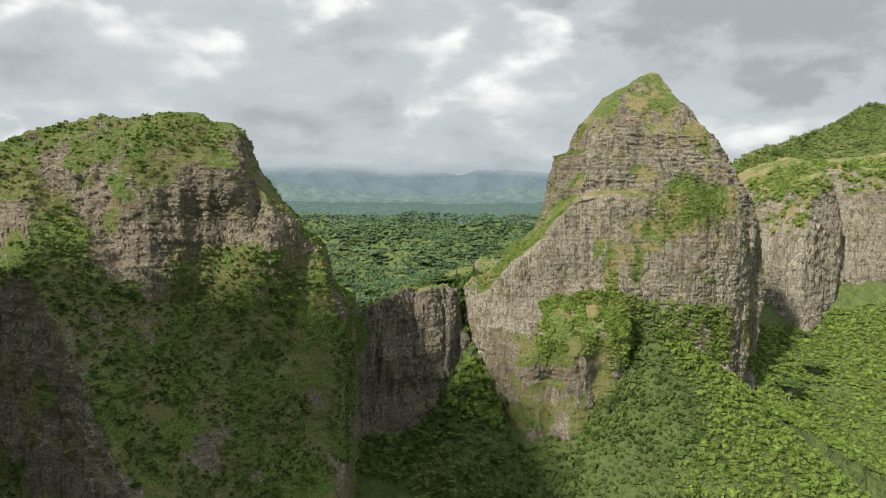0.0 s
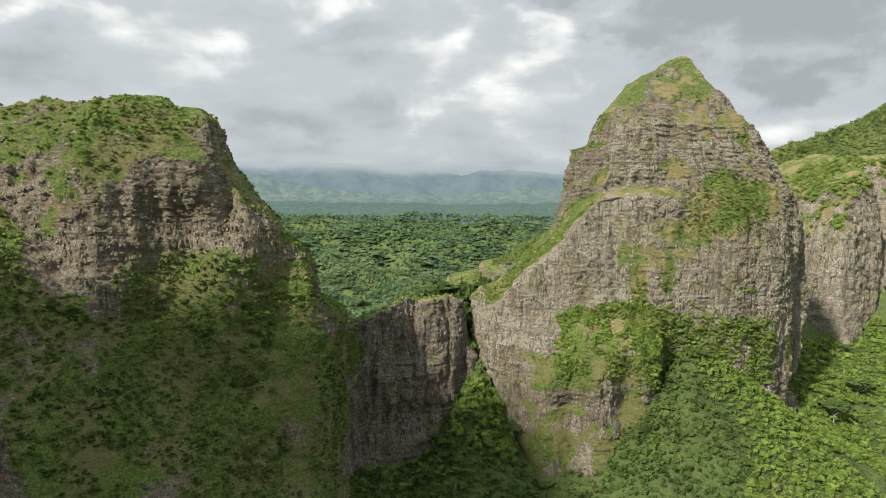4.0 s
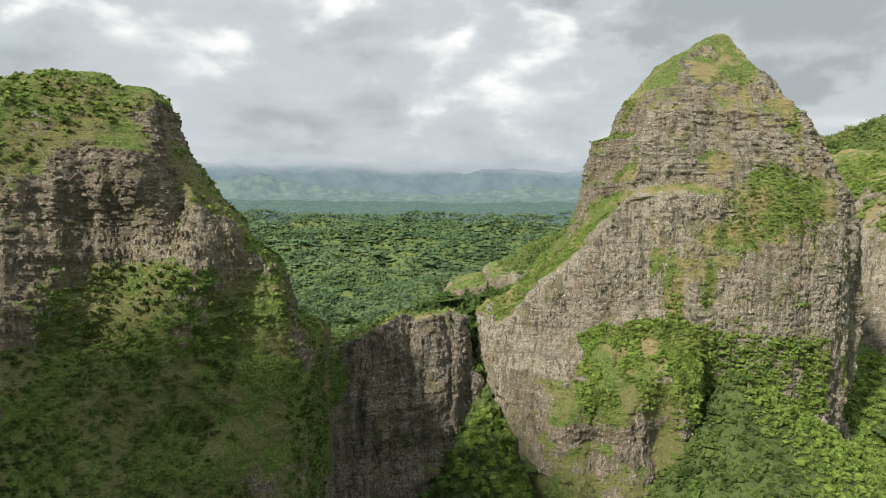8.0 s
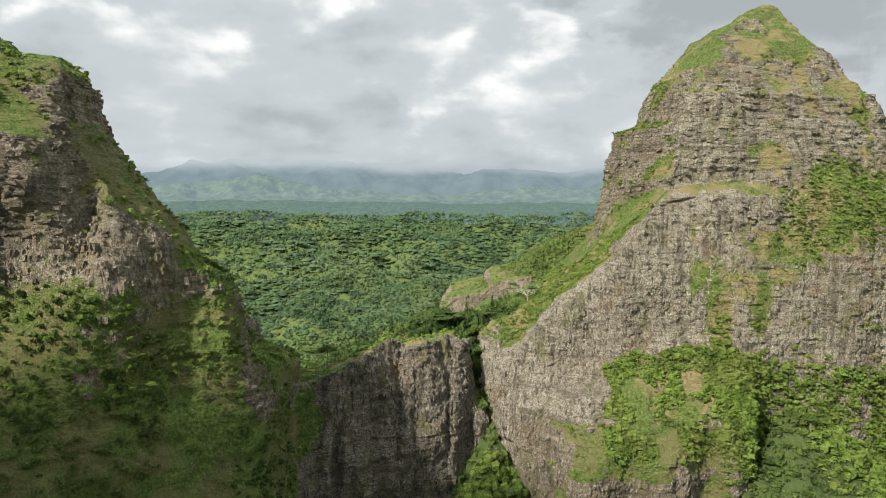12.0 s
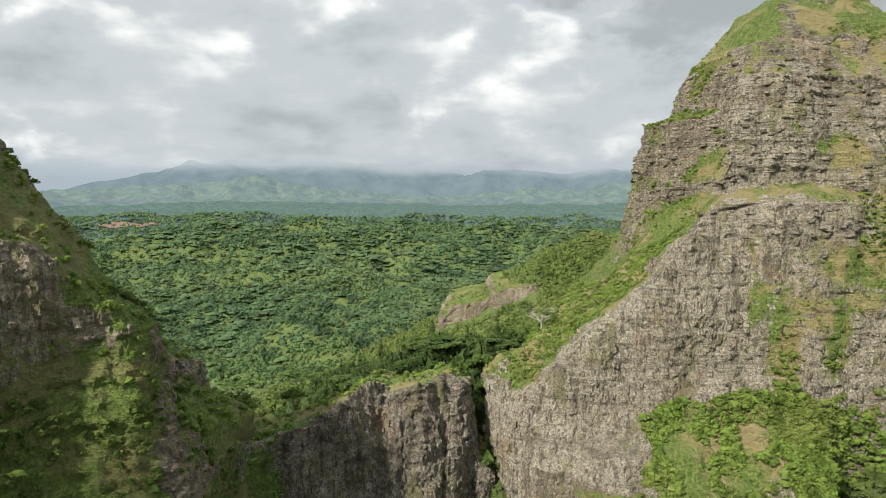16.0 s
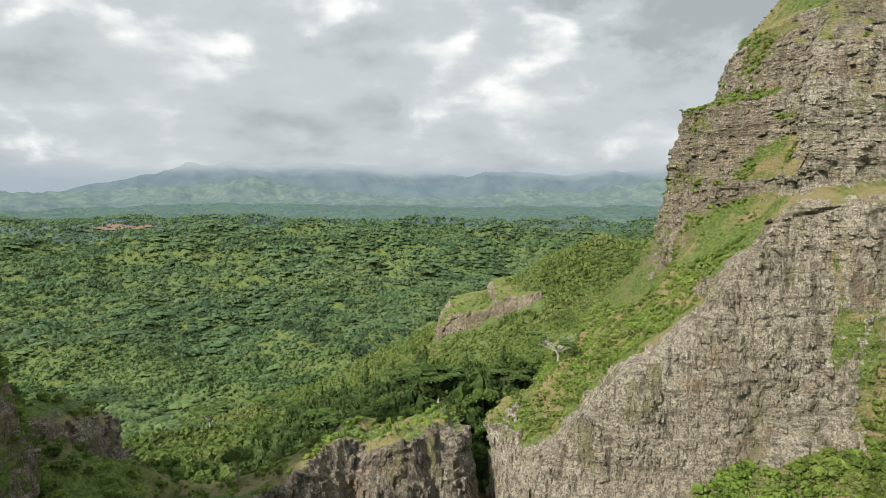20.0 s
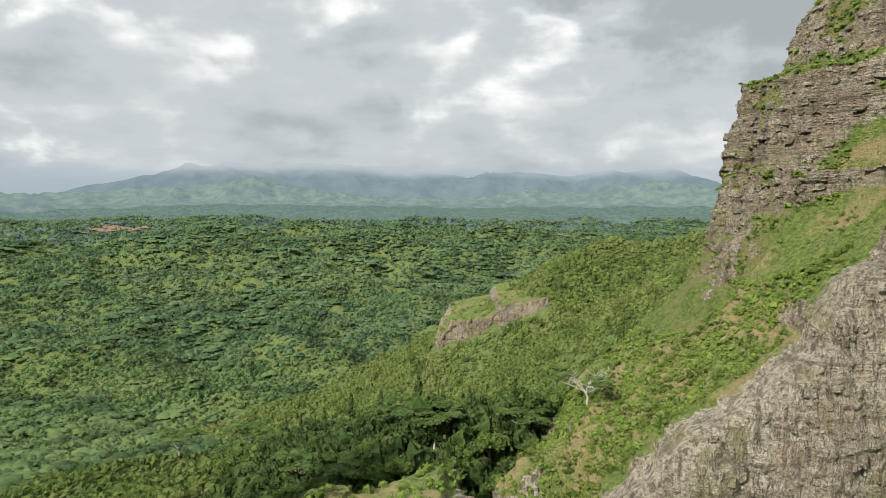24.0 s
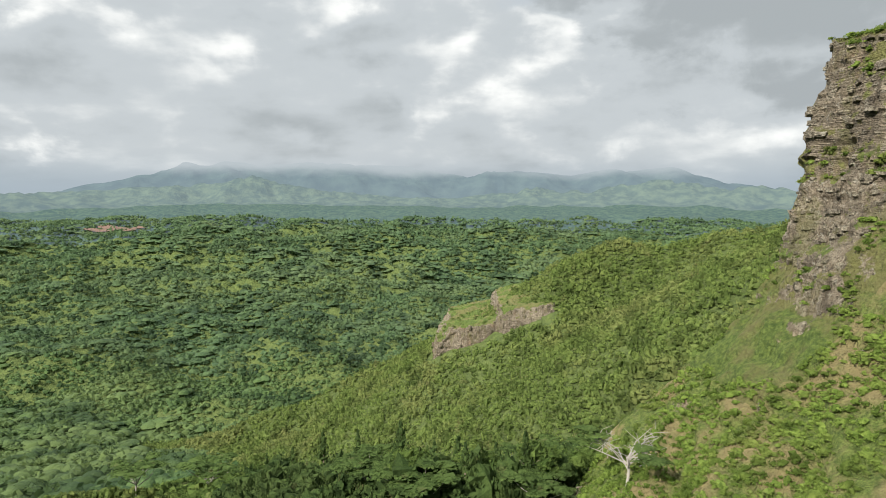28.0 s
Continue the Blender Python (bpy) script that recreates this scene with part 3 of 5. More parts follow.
def far_range():
    # the cloud-capped range at the horizon
    th = np.linspace(-1.0, 0.95, 420)
    r = np.linspace(3750, 4760, 70)
    rr, tt = np.meshgrid(r, th, indexing="ij")
    x, y = rr * np.sin(tt), rr * np.cos(tt)
    top = curve(tt, (-0.95, 200), (-0.64, 255), (-0.56, 320), (-0.48, 400), (-0.43, 445), (-0.39, 520), (-0.2, 525), (0.09, 480), (0.18, 445), (0.29, 515), (0.39, 440), (0.5, 330), (0.8, 230))
    fold = 1 - 2 * np.abs(fbm(x, y, 0 * x, 420, 5, 0.5, 61))
    z = 190 + (top - 190) * np.exp(-((rr - 4480) / 430) ** 2) * (0.9 + 0.16 * fold) + 40 * fold * np.exp(-((rr - 4150) / 250) ** 2)
    verts = np.stack([x, y, z], -1).reshape(-1, 3)
    i = np.arange(len(r) * len(th)).reshape(len(r), len(th))
    quads = np.stack([i[:-1, :-1], i[:-1, 1:], i[1:, 1:], i[1:, :-1]], -1).reshape(-1, 4)[:, ::-1]
    me = quad_mesh("backdrop_mountains", verts, quads)
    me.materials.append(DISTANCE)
    tagged(new("backdrop_mountains", me), "distant mountain range with blue-green haze in its colour, capped by low cloud", "mountains", "", "structure")


def build_ground():
    th = np.concatenate([np.linspace(-math.pi, -0.85, 60, endpoint=False), np.linspace(-0.85, 0.85, 340, endpoint=False), np.linspace(0.85, math.pi, 61)])
    r = np.concatenate([[0.5], np.linspace(20, 240, 30, endpoint=False), 240 * (4780 / 240) ** np.linspace(0, 1, 230)])
    rr, tt = np.meshgrid(r, th, indexing="ij")
    x, y = rr * np.sin(tt), rr * np.cos(tt)
    verts = np.stack([x, y, ground_height(x, y)], -1).reshape(-1, 3)
    i = np.arange(len(r) * len(th)).reshape(len(r), len(th))
    quads = np.stack([i[:-1, :-1], i[:-1, 1:], i[1:, 1:], i[1:, :-1]], -1).reshape(-1, 4)[:, ::-1]
    me = quad_mesh("ground", verts, quads)
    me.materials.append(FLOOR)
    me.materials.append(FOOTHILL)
    me.materials.append(SHADED_PLATEAU)
    # outer rings take the hazy and the cloud-shaded colours
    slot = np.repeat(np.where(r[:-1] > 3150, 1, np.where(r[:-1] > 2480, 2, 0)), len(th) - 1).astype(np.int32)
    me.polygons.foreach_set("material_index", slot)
    tagged(new("ground", me), "rolling ground under dense green tropical forest", "ground", "", "structure")


build_ground()
far_range()


# ---- the rock peaks ----
def right_peak_front(x, z):
    front = curve(z, (140, 309), (222, 303), (256, 302.5), (281, 305.5), (288, 309), (314, 315), (330, 326), (355, 348))
    return front + curve(x, (8, 7), (20, 3), (48, -1), (90, 0), (130, 7), (150, 14), (170, 27), (190, 46), (240, 100))


CRAGS = [(42, 342, 248.5, 3.9), (38, 339, 245.5, 2.8), (47, 330, 254.5, 3.3), (44, 334, 252, 2.4), (30, 318, 238, 2.2)]


def right_peak_field(x, y, z):
    front = right_peak_front(x, z)
    arete = curve(z, (170, 36), (192, 34), (206, 22), (220, 14), (239, 28), (251, 39), (258, 48), (263, 53), (271, 57), (277, 62), (283, 66), (302, 72.5), (324, 80.5), (331, 91), (345, 111), (355, 121))
    gully = curve(z, (170, 36), (192, 34), (206, 25), (220, 17), (239, 29), (252, 40), (265, 54), (280, 66), (295, 75), (306, 76), (324, 83), (336, 93.5), (345, 110), (355, 121))
    tower = curve(z, (170, 34), (200, 24), (225, 18), (245, 32), (254, 43), (265, 52), (280, 58.5), (292, 61.5), (305, 64.5), (306.5, 70), (319, 76), (336, 90), (344, 105), (350, 115), (355, 121))
    w = np.clip((y - 303) / 17, 0, 1)
    v = np.clip((y - 324) / 14, 0, 1)
    v = v * v * (3 - 2 * v)
    left = (arete * (1 - w) + gully * w) * (1 - v) + tower * v + 1.0 * np.maximum(y - 350, 0)
    right = curve(z, (170, 181), (186, 178.6), (209, 181), (228, 184.5), (255, 181), (270, 174), (280, 168), (292, 159.5), (305, 152), (319, 139.5), (334, 128), (345, 123.5), (355, 120))
    right = right - 0.5 * np.maximum(y - 348, 0)
    back = curve(z, (150, 440), (250, 405), (300, 380), (357, 351))
    f = smax((left - x) * 0.8, (x - right) * 0.85, 3)
    f = smax(f, (front - y) * 0.93, 2.5)
    f = smax(f, (y - back) * 0.8, 4)
    # lower buttress with a ledge on it
    ledge = 211 + (y - 279) * 1.1 - 0.006 * (x - 68) ** 2 + 2.0 * np.sin(x * 0.31) * np.sin(y * 0.23 + 1)
    b = smax(z - ledge, curve(z, (150, 270), (186, 278), (196, 281), (203, 279.5), (214, 281)) + 0.008 * (x - 56) ** 2 + 2.5 * np.sin(x * 0.27 + 0.6) - y, 3)
    b = smax(b, np.maximum(33 + (y - 277) * -0.5 - x, (x - 84 - (y - 277) * 0.4) * 0.45), 5)
    b = smax(b, y - 320, 4)
    f = smin(f, b, 7)
    # a broken ledge under the upper tier, and a stepped gully
    f = f + 2.2 * np.exp(-((z - 283 - 4 * np.sin(x * 0.09)) / 2.5) ** 2) * (x > 64) * (x < 112)
    f = f + 1.6 * np.exp(-((x - 83 - (z - 230) * 0.12) / 4) ** 2) * step01(z, 215, 240) * step01(280 - z, 0, 12)
    f = f + 5 * np.exp(-((x - 172) / 5) ** 2) * step01(265 - z, 0, 25)
    for cx, cy, cz, r in CRAGS:
        f = smin(f, np.sqrt((x - cx) ** 2 + ((y - cy) * 0.8) ** 2 + ((z - cz) * 1.1) ** 2) - r, 1.5)
    return f


def blob(v, x, z, rx, rz):
    return np.exp(-(((v[:, 0] - x) / rx) ** 2 + ((v[:, 2] - z) / rz) ** 2))


def right_peak_cover(v, n):
    x, y, z = v.T
    c = step01(n[:, 2] + 0.40 * fbm(x, y, z, 12, 4, seed=71), 0.46, 0.78)
    c = np.maximum(c, 1.1 * blob(v, 127, 277, 23, 16) - 0.1 + 0.4 * fbm(x, y, z, 10, 3, seed=77))
    c = np.maximum(c, 1.3 * blob(v, 106, 266, 22, 8) - 0.3)
    c = np.maximum(c, 1.3 * blob(v, 148, 280, 8, 13) - 0.35)
    c = np.maximum(c, 1.3 * blob(v, 84, 244, 5, 22) - 0.35)
    c = np.maximum(c, 1.2 * blob(v, 98, 246, 6, 14) - 0.45)
    c = c * (1 - 0.55 * step01(z, 318, 330) * step01(x, 98, 106))
    c = np.maximum(c, 1.2 * blob(v, 118, 318, 5, 20) - 0.4)
    c = np.maximum(c, 1.2 * blob(v, 70, 270, 12, 8) - 0.45)
    flank = (n[:, 0] < -0.35) & (y > 303) & (x < 95)
    c = np.maximum(c, np.where(flank, step01(n[:, 2] + 0.55 * fbm(x, y, z, 12, 4, seed=73), 0.15, 0.5) * (1 - blob(v, 58, 284, 12, 16) * (y > 330)), 0))
    c = np.maximum(c, step01(fbm(x, y, z, 15, 4, seed=74) + 0.4 * n[:, 2], 0.2, 0.55) * 0.7)
    ragged = 9 * fbm(x, y, z, 16, 3, seed=76)
    shelf = (y < right_peak_front(x, z) + 1) & (z > 209 + ragged) & (z < 238 + ragged - 0.16 * np.abs(x - 78)) & (x > 50 + ragged)
    c = np.maximum(c, np.where(shelf, step01(n[:, 2] + 0.25 * fbm(x, y, z, 10, 3, seed=75), 0.12, 0.4), 0))
    toe = (z < 213) & (x < 110) & (x > 30) & (y < 306)
    c = np.maximum(c, np.where(toe, 0.95 * step01(fbm(x, y, z, 11, 4, seed=79) + 0.6 * n[:, 2], -0.08, 0.3), 0))
    wall = step01(y - right_peak_front(x, z), 2.0, 6.0)
    c = np.where((x < 75) & (z > 216) & (z < 282) & ~shelf, c * wall, c)
    for cx, cy, cz, r in CRAGS:
        c = c * step01(np.sqrt((x - cx) ** 2 + (y - cy) ** 2 + (z - cz) ** 2), r * 0.9, r * 1.5)
    c = c + 0.5 * fbm(x, y, z, 7, 4, seed=72) + 0.06 * step01(x, 70, 90)
    return np.clip(c, 0, 1.2)


def left_peak_field(x, y, z):
    top = curve(x, (-420, 220), (-260, 262), (-200, 285), (-165, 296), (-158, 302), (-147, 308), (-127, 312), (-108, 313.5), (-97, 313), (-88, 311), (-81, 306))
    top = top + 2.2 * value_noise(x / 7, y / 9, 0 * x, 29) + 1.2 * value_noise(x / 2.6, y / 4, 0 * x, 30)
    right = curve(z, (150, -38), (220, -41), (232, -41), (240, -44), (251, -48), (260, -51), (266, -57), (275, -64), (282, -70), (289, -75), (297, -79), (307, -82), (313, -87), (320, -110))
    lean = curve(z, (140, -50), (212, -16), (241, -5), (256, 0), (285, 4), (292, 6), (304, 13), (312, 22), (318, 34))
    front = 236 + lean + curve(x, (-420, -70), (-200, -40), (-150, -22), (-112, -18), (-102, -13), (-84, -4), (-74, 1), (-60, 11), (-45, 21), (-30, 32))
    # gully under the overhang, and the ribs beside it
    front = front + 6 * np.exp(-((x + 89) / 11) ** 2) * step01(z, 225, 258) * step01(286 - z, 0, 14)
    front = front + 5 * np.exp(-((x + 74) / 3.5) ** 2) * step01(z, 258, 275) * step01(305 - z, 0, 15)
    front = front - 1.5 * np.exp(-((x + 68) / 7) ** 2) * step01(z, 225, 260)
    front = front - 7 * np.exp(-((x + 66) / 11) ** 2) * step01(222 - z, 0, 10)
    front = front + 5 * step01(252 - z, 0, 10) * np.exp(-((x + 100) / 14) ** 2)
    # large rib running down towards the valley
    axis = curve(z, (150, -66), (195, -92), (235, -117), (255, -131), (293, -150), (320, -160))
    nose = curve(z, (150, 152), (195, 172), (235, 187), (255, 193), (280, 210), (293, 224), (310, 250))
    rib = nose + np.where(x > axis, 1.5, 0.35) * np.abs(x - axis)
    front = smin(front, rib, 6)
    right = right - 0.9 * np.maximum(y - 262, 0) * step01(z, 232, 250)
    f = smax((front - y) * 0.85, (x - right) * 0.8, 2.5)
    f = smax(f, (z - top) * 0.9, 2)
    back = curve(z, (150, 340), (230, 292), (260, 278), (300, 270), (318, 264)) + curve(x, (-200, -14), (-150, -18), (-110, 0))
    f = smax(f, (y - back) * 0.8, 5)
    return f


def left_peak_cover(v, n):
    x, y, z = v.T
    c = step01(n[:, 2] + 0.6 * fbm(x, y, z, 13, 4, seed=81), 0.36, 0.7)
    c = np.maximum(c, 1.5 * blob(v, -86, 246, 14, 18) - 0.2)
    c = np.maximum(c, 1.3 * blob(v, -60, 222, 10, 12) - 0.35)
    c = np.maximum(c, 1.2 * blob(v, -96, 302, 5, 14) - 0.4)
    c = np.maximum(c, 1.1 * blob(v, -52, 248, 5, 14) - 0.4)
    axis = np.interp(z, [150, 195, 235, 255, 293], [-66, -92, -117, -131, -150])
    damp = step01(np.where(x > -104, 262, 252) + 22 * fbm(x, y, z, 18, 3, seed=86) - z, -4, 14) * step01(x - axis, -2, 8)
    c = np.maximum(c, damp * step01(fbm(x, y, z, 20, 4, seed=83) + 0.5 * n[:, 2], -0.12, 0.22))
    c = np.maximum(c, step01(fbm(x, y, z, 16, 4, seed=84) + 0.5 * n[:, 2], 0.12, 0.5) * 0.75)
    c = c * (1 - 0.3 * step01(x, -110, -98) * step01(z, 276, 286) * (1 - blob(v, -88, 298, 4, 20)))
    c = c + 0.45 * fbm(x, y, z, 7, 4, seed=82) + 0.12
    return np.clip(c, 0, 1.2)


def saddle_field(x, y, z):
    top = curve(x, (-60, 250), (-46, 231), (-40, 229.5), (-30, 232), (-24, 235.5), (-18, 238.5), (-13, 235.5), (-7, 236), (2, 236.5), (5, 233.5), (6.5, 226), (8, 214))
    front = 291 + (x + 20) * 0.62 + curve(z, (160, -8), (180, -3), (205, -2), (225, 2), (240, 7))
    # upright pillars, and the hollow under them at the foot
    front = front + 2.6 * value_noise(x / 6.5, 0 * y, z / 55, 301) + 1.3 * value_noise(x / 2.4, 0 * y, z / 26, 302)
    front = front + 5.0 * np.exp(-((z - 187) / 7) ** 2) * np.exp(-((x + 20) / 15) ** 4)
    front = front + 3.0 * np.exp(-((x + 37) / 5) ** 2)
    f = smax((front - y) * 0.9, (z - top + 0.15 * (y - front)) * 0.9, 2)
    f = smax(f, (x - curve(z, (160, 17), (190, 15), (209, 13), (216, 7.5), (240, 6))) * 0.9, 2)
    f = smax(f, y - front - curve(z, (180, 60), (240, 16)), 4)
    return f


def saddle_cover(v, n):
    x, y, z = v.T
    c = step01(n[:, 2] + 0.3 * fbm(x, y, z, 8, 4, seed=91), 0.5, 0.8)
    c = np.maximum(c, 1.2 * blob(v, -40, 218, 7, 14) - 0.3)
    return np.clip(c + 0.25 * fbm(x, y, z, 6, 4, seed=92), 0, 1.2)


def rear_field(x, y, z):
    top = curve(x, (225, 225), (240, 255), (258, 284), (268, 290), (282, 300), (298, 309), (330, 305), (420, 318), (560, 330))
    front = curve(x, (225, 424), (246, 415), (262, 424), (285, 440), (297, 452), (304, 448), (340, 450), (560, 500)) + curve(z, (150, -14), (205, -4), (260, 0), (285, 8), (320, 34))
    f = smax((front - y) * 0.9, (z - top - 0.12 * (y - front)) * 0.9, 5)
    f = smax(f, (curve(z, (150, 222), (205, 232), (255, 243), (300, 262)) - x) * 0.85, 4)
    f = smax(f, y - 560, 5)
    return f + 6 * np.exp(-((x - 291 - (z - 250) * 0.1) / 4) ** 2)


def rear_cover(v, n):
    x, y, z = v.T
    c = step01(n[:, 2] + 0.3 * fbm(x, y, z, 16, 4, seed=95), 0.32, 0.6)
    return np.clip(c + 0.3 * fbm(x, y, z, 8, 4, seed=96), 0, 1.2)


def right_regions(x, y, z, n):
    w = np.where(z > 284, 1, 2)
    w = np.where(z > 322, 0, w)
    w = np.where((z < 216 + 0.1 * (y - 280)) & (x < 108) & (x > 20) & (y < 322), 3, w)
    w = np.where((y > right_peak_front(x, z) + 6) & (x < 100) & (z < 322), np.where((y > 328) & (z > 255), 5, 4), w)
    w = np.where((x > 165) & (z < 284), 6, w)
    return ("summit", "upper_cliff", "lower_cliff", "lower_buttress", "grassy_flank", "shoulder_tower", "outer_corner"), w


def left_regions(x, y, z, n):
    w = np.where(z > 288, 0, np.where(z > 252, 1, 2))
    w = np.where((x > -84) & (z > 225) & (z < 300), 3, w)
    axis = np.interp(z, [150, 195, 235, 255, 293], [-66, -92, -117, -131, -150])
    w = np.where((x < axis + 5) & (z < 288), 4, w)
    return ("grassy_crest", "upper_cliff", "shaded_gully", "side_arete", "front_rib"), w


def saddle_regions(x, y, z, n):
    return ("wall_face", "wall_top"), np.where(n[:, 2] > 0.6, 1, 0)


def rear_regions(x, y, z, n):
    return ("left_buttress", "right_buttress", "grassy_shoulder"), np.where(n[:, 2] > 0.55, 2, np.where(x > 292, 1, 0))


RES = 0.75
right_peak = massif("right_peak", right_peak_field, (-2, 262, 150), (236, 445, 364), RES, right_peak_cover, "tall pointed peak of layered brown lava rock with green ledges", right_regions, seed=11, others={"shoulder_tower": BROWN_ROCK, "lower_buttress": BROWN_ROCK})
left_peak = massif("left_peak", left_peak_field, (-236, 150, 150), (-26, 312, 324), RES * 1.15, left_peak_cover, "broad blunt peak of dark layered rock with grassy top and ribs", left_regions, seed=23, mat=BROWN_ROCK)
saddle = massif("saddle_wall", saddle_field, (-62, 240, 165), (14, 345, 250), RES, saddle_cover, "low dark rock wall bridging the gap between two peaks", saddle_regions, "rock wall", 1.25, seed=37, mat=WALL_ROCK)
rear = massif("rear_ridge", rear_field, (215, 390, 150), (565, 570, 345), RES * 2, rear_cover, "sunlit rock buttress with grassy shoulder behind the pointed peak", rear_regions, "rock ridge", seed=43)


# ---- plants ----
def crown_form(n, seed, lobes=1, flat=0.8, leaf=0.4, low=-0.15, tilt=0.42):
    """A crown of radius 1: leafy sprays laid over one or several uneven domes. Vertices, four to a spray."""
    g = np.random.default_rng(seed)
    if lobes == 1:
        mid, size = np.zeros((1, 3)), np.ones(1)
    else:
        a = np.arange(lobes) * 2.4 + g.uniform(0, 1, lobes)
        far = np.where(np.arange(lobes) == 0, 0.0, g.uniform(0.42, 0.62, lobes))
        mid = np.stack([far * np.cos(a), far * np.sin(a), g.uniform(-0.05, 0.25, lobes) * flat - 0.25 * far * flat], 1)
        size = np.where(np.arange(lobes) == 0, 0.62, g.uniform(0.36, 0.55, lobes))
    which = g.integers(0, len(mid), n)
    d = g.normal(size=(n, 3))
    d[:, 2] = np.abs(d[:, 2]) * 1.1 + low
    d /= np.linalg.norm(d, axis=1, keepdims=True)
    rad = size[which] * g.uniform(0.72, 1.16, n)
    at = mid[which] + d * rad[:, None] * np.array([1, 1, flat])
    nrm = d * np.array([flat, flat, 1]) + g.normal(size=(n, 3)) * tilt
    nrm /= np.linalg.norm(nrm, axis=1, keepdims=True)
    u = np.cross(nrm, g.normal(size=(n, 3)))
    u /= np.linalg.norm(u, axis=1, keepdims=True)
    v = np.cross(nrm, u)
    s = leaf * g.uniform(0.55, 1.25, (n, 1))
    k = g.uniform(0.45, 1.0, (n, 1))
    corners = [at - u * s, at - v * s * k + nrm * s * 0.25, at + u * s, at + v * s * k + nrm * s * 0.2]
    return np.stack(corners, 1).reshape(-1, 3)


def plant_form(rows, cols, sprays, seed, lobes=4, flat=0.8, leaf=0.15, low=-0.15, rough=0.28):
    """A crown of radius 1: an uneven billowing body of rows x cols facets with leafy sprays standing off it."""
    g = np.random.default_rng(seed)
    up, a = np.meshgrid(np.linspace(-0.25, 0.5 * math.pi, rows + 1), np.linspace(0, 2 * math.pi, cols, endpoint=False), indexing="ij")
    d = np.stack([np.cos(up) * np.cos(a), np.cos(up) * np.sin(a), np.sin(up)], -1)
    r = 0.62 + rough * g.uniform(-1, 1, a.shape)
    for _ in range(lobes):
        way = g.normal(size=3)
        way[2] = abs(way[2]) * 0.6
        way /= np.linalg.norm(way)
        r += 0.22 * np.maximum((d @ way - 0.72) / 0.28, 0) - 0.03
    r[-1] = r[-1].mean()
    at = d * r[..., None] * np.array([1, 1, flat])
    i = np.arange((rows + 1) * cols).reshape(rows + 1, cols)
    j = np.roll(i, -1, 1)
    q = np.stack([i[:-1], j[:-1], j[1:], i[1:]], -1).reshape(-1, 4)
    leaves = crown_form(sprays, seed + 7, lobes if sprays > 20 else 1, flat, leaf, low, 0.75)
    n = (rows + 1) * cols
    return np.concatenate([at.reshape(-1, 3), leaves]), np.concatenate([q, n + np.arange(4 * sprays).reshape(-1, 4)])


def scatter(name, forms, places, sizes, mat, label, category, parent=None, squash=(0.8, 1.2), seed=0, kind="stuff", rounded=False):
    g = np.random.default_rng(seed + 900)
    which = g.integers(0, len(forms), len(places))
    parts, faces, done = [], [], 0
    for i, (form, quads) in enumerate(forms):
        p, s = places[which == i], sizes[which == i]
        a = g.uniform(0, 2 * math.pi, len(p))
        c, sn = np.cos(a)[:, None], np.sin(a)[:, None]
        hgt = g.uniform(*squash, len(p))[:, None]
        x = (form[None, :, 0] * c - form[None, :, 1] * sn) * s[:, None]
        y = (form[None, :, 0] * sn + form[None, :, 1] * c) * s[:, None]
        z = form[None, :, 2] * s[:, None] * hgt
        parts.append((np.stack([x, y, z], -1) + p[:, None, :]).reshape(-1, 3))
        faces.append((quads[None] + done + (np.arange(len(p)) * len(form))[:, None, None]).reshape(-1, 4))
        done += len(p) * len(form)
    verts, faces = np.concatenate(parts), np.concatenate(faces)
    if parent:
        verts = verts - np.array(parent.location)
    me = quad_mesh(name, verts, faces, rounded)
    me.materials.append(mat)
    ob = tagged(new(name, me), label, "" if parent else category, "", kind)
    ob.parent = parent
    return ob


def plots(x0, x1, y0, y1, gap, seed, jitter=0.48):
    g = np.random.default_rng(seed)
    x, y = np.meshgrid(np.arange(x0, x1, gap), np.arange(y0, y1, gap))
    x, y = x.ravel(), y.ravel()
    return x + g.uniform(-jitter, jitter, len(x)) * gap, y + g.uniform(-jitter, jitter, len(y)) * gap, g


def clear_of_rock(x, y, z):
    ok = np.ones(len(x), bool)
    for f in (right_peak_field, left_peak_field, saddle_field, rear_field):
        ok &= f(x, y, z) > 0.5
    return ok


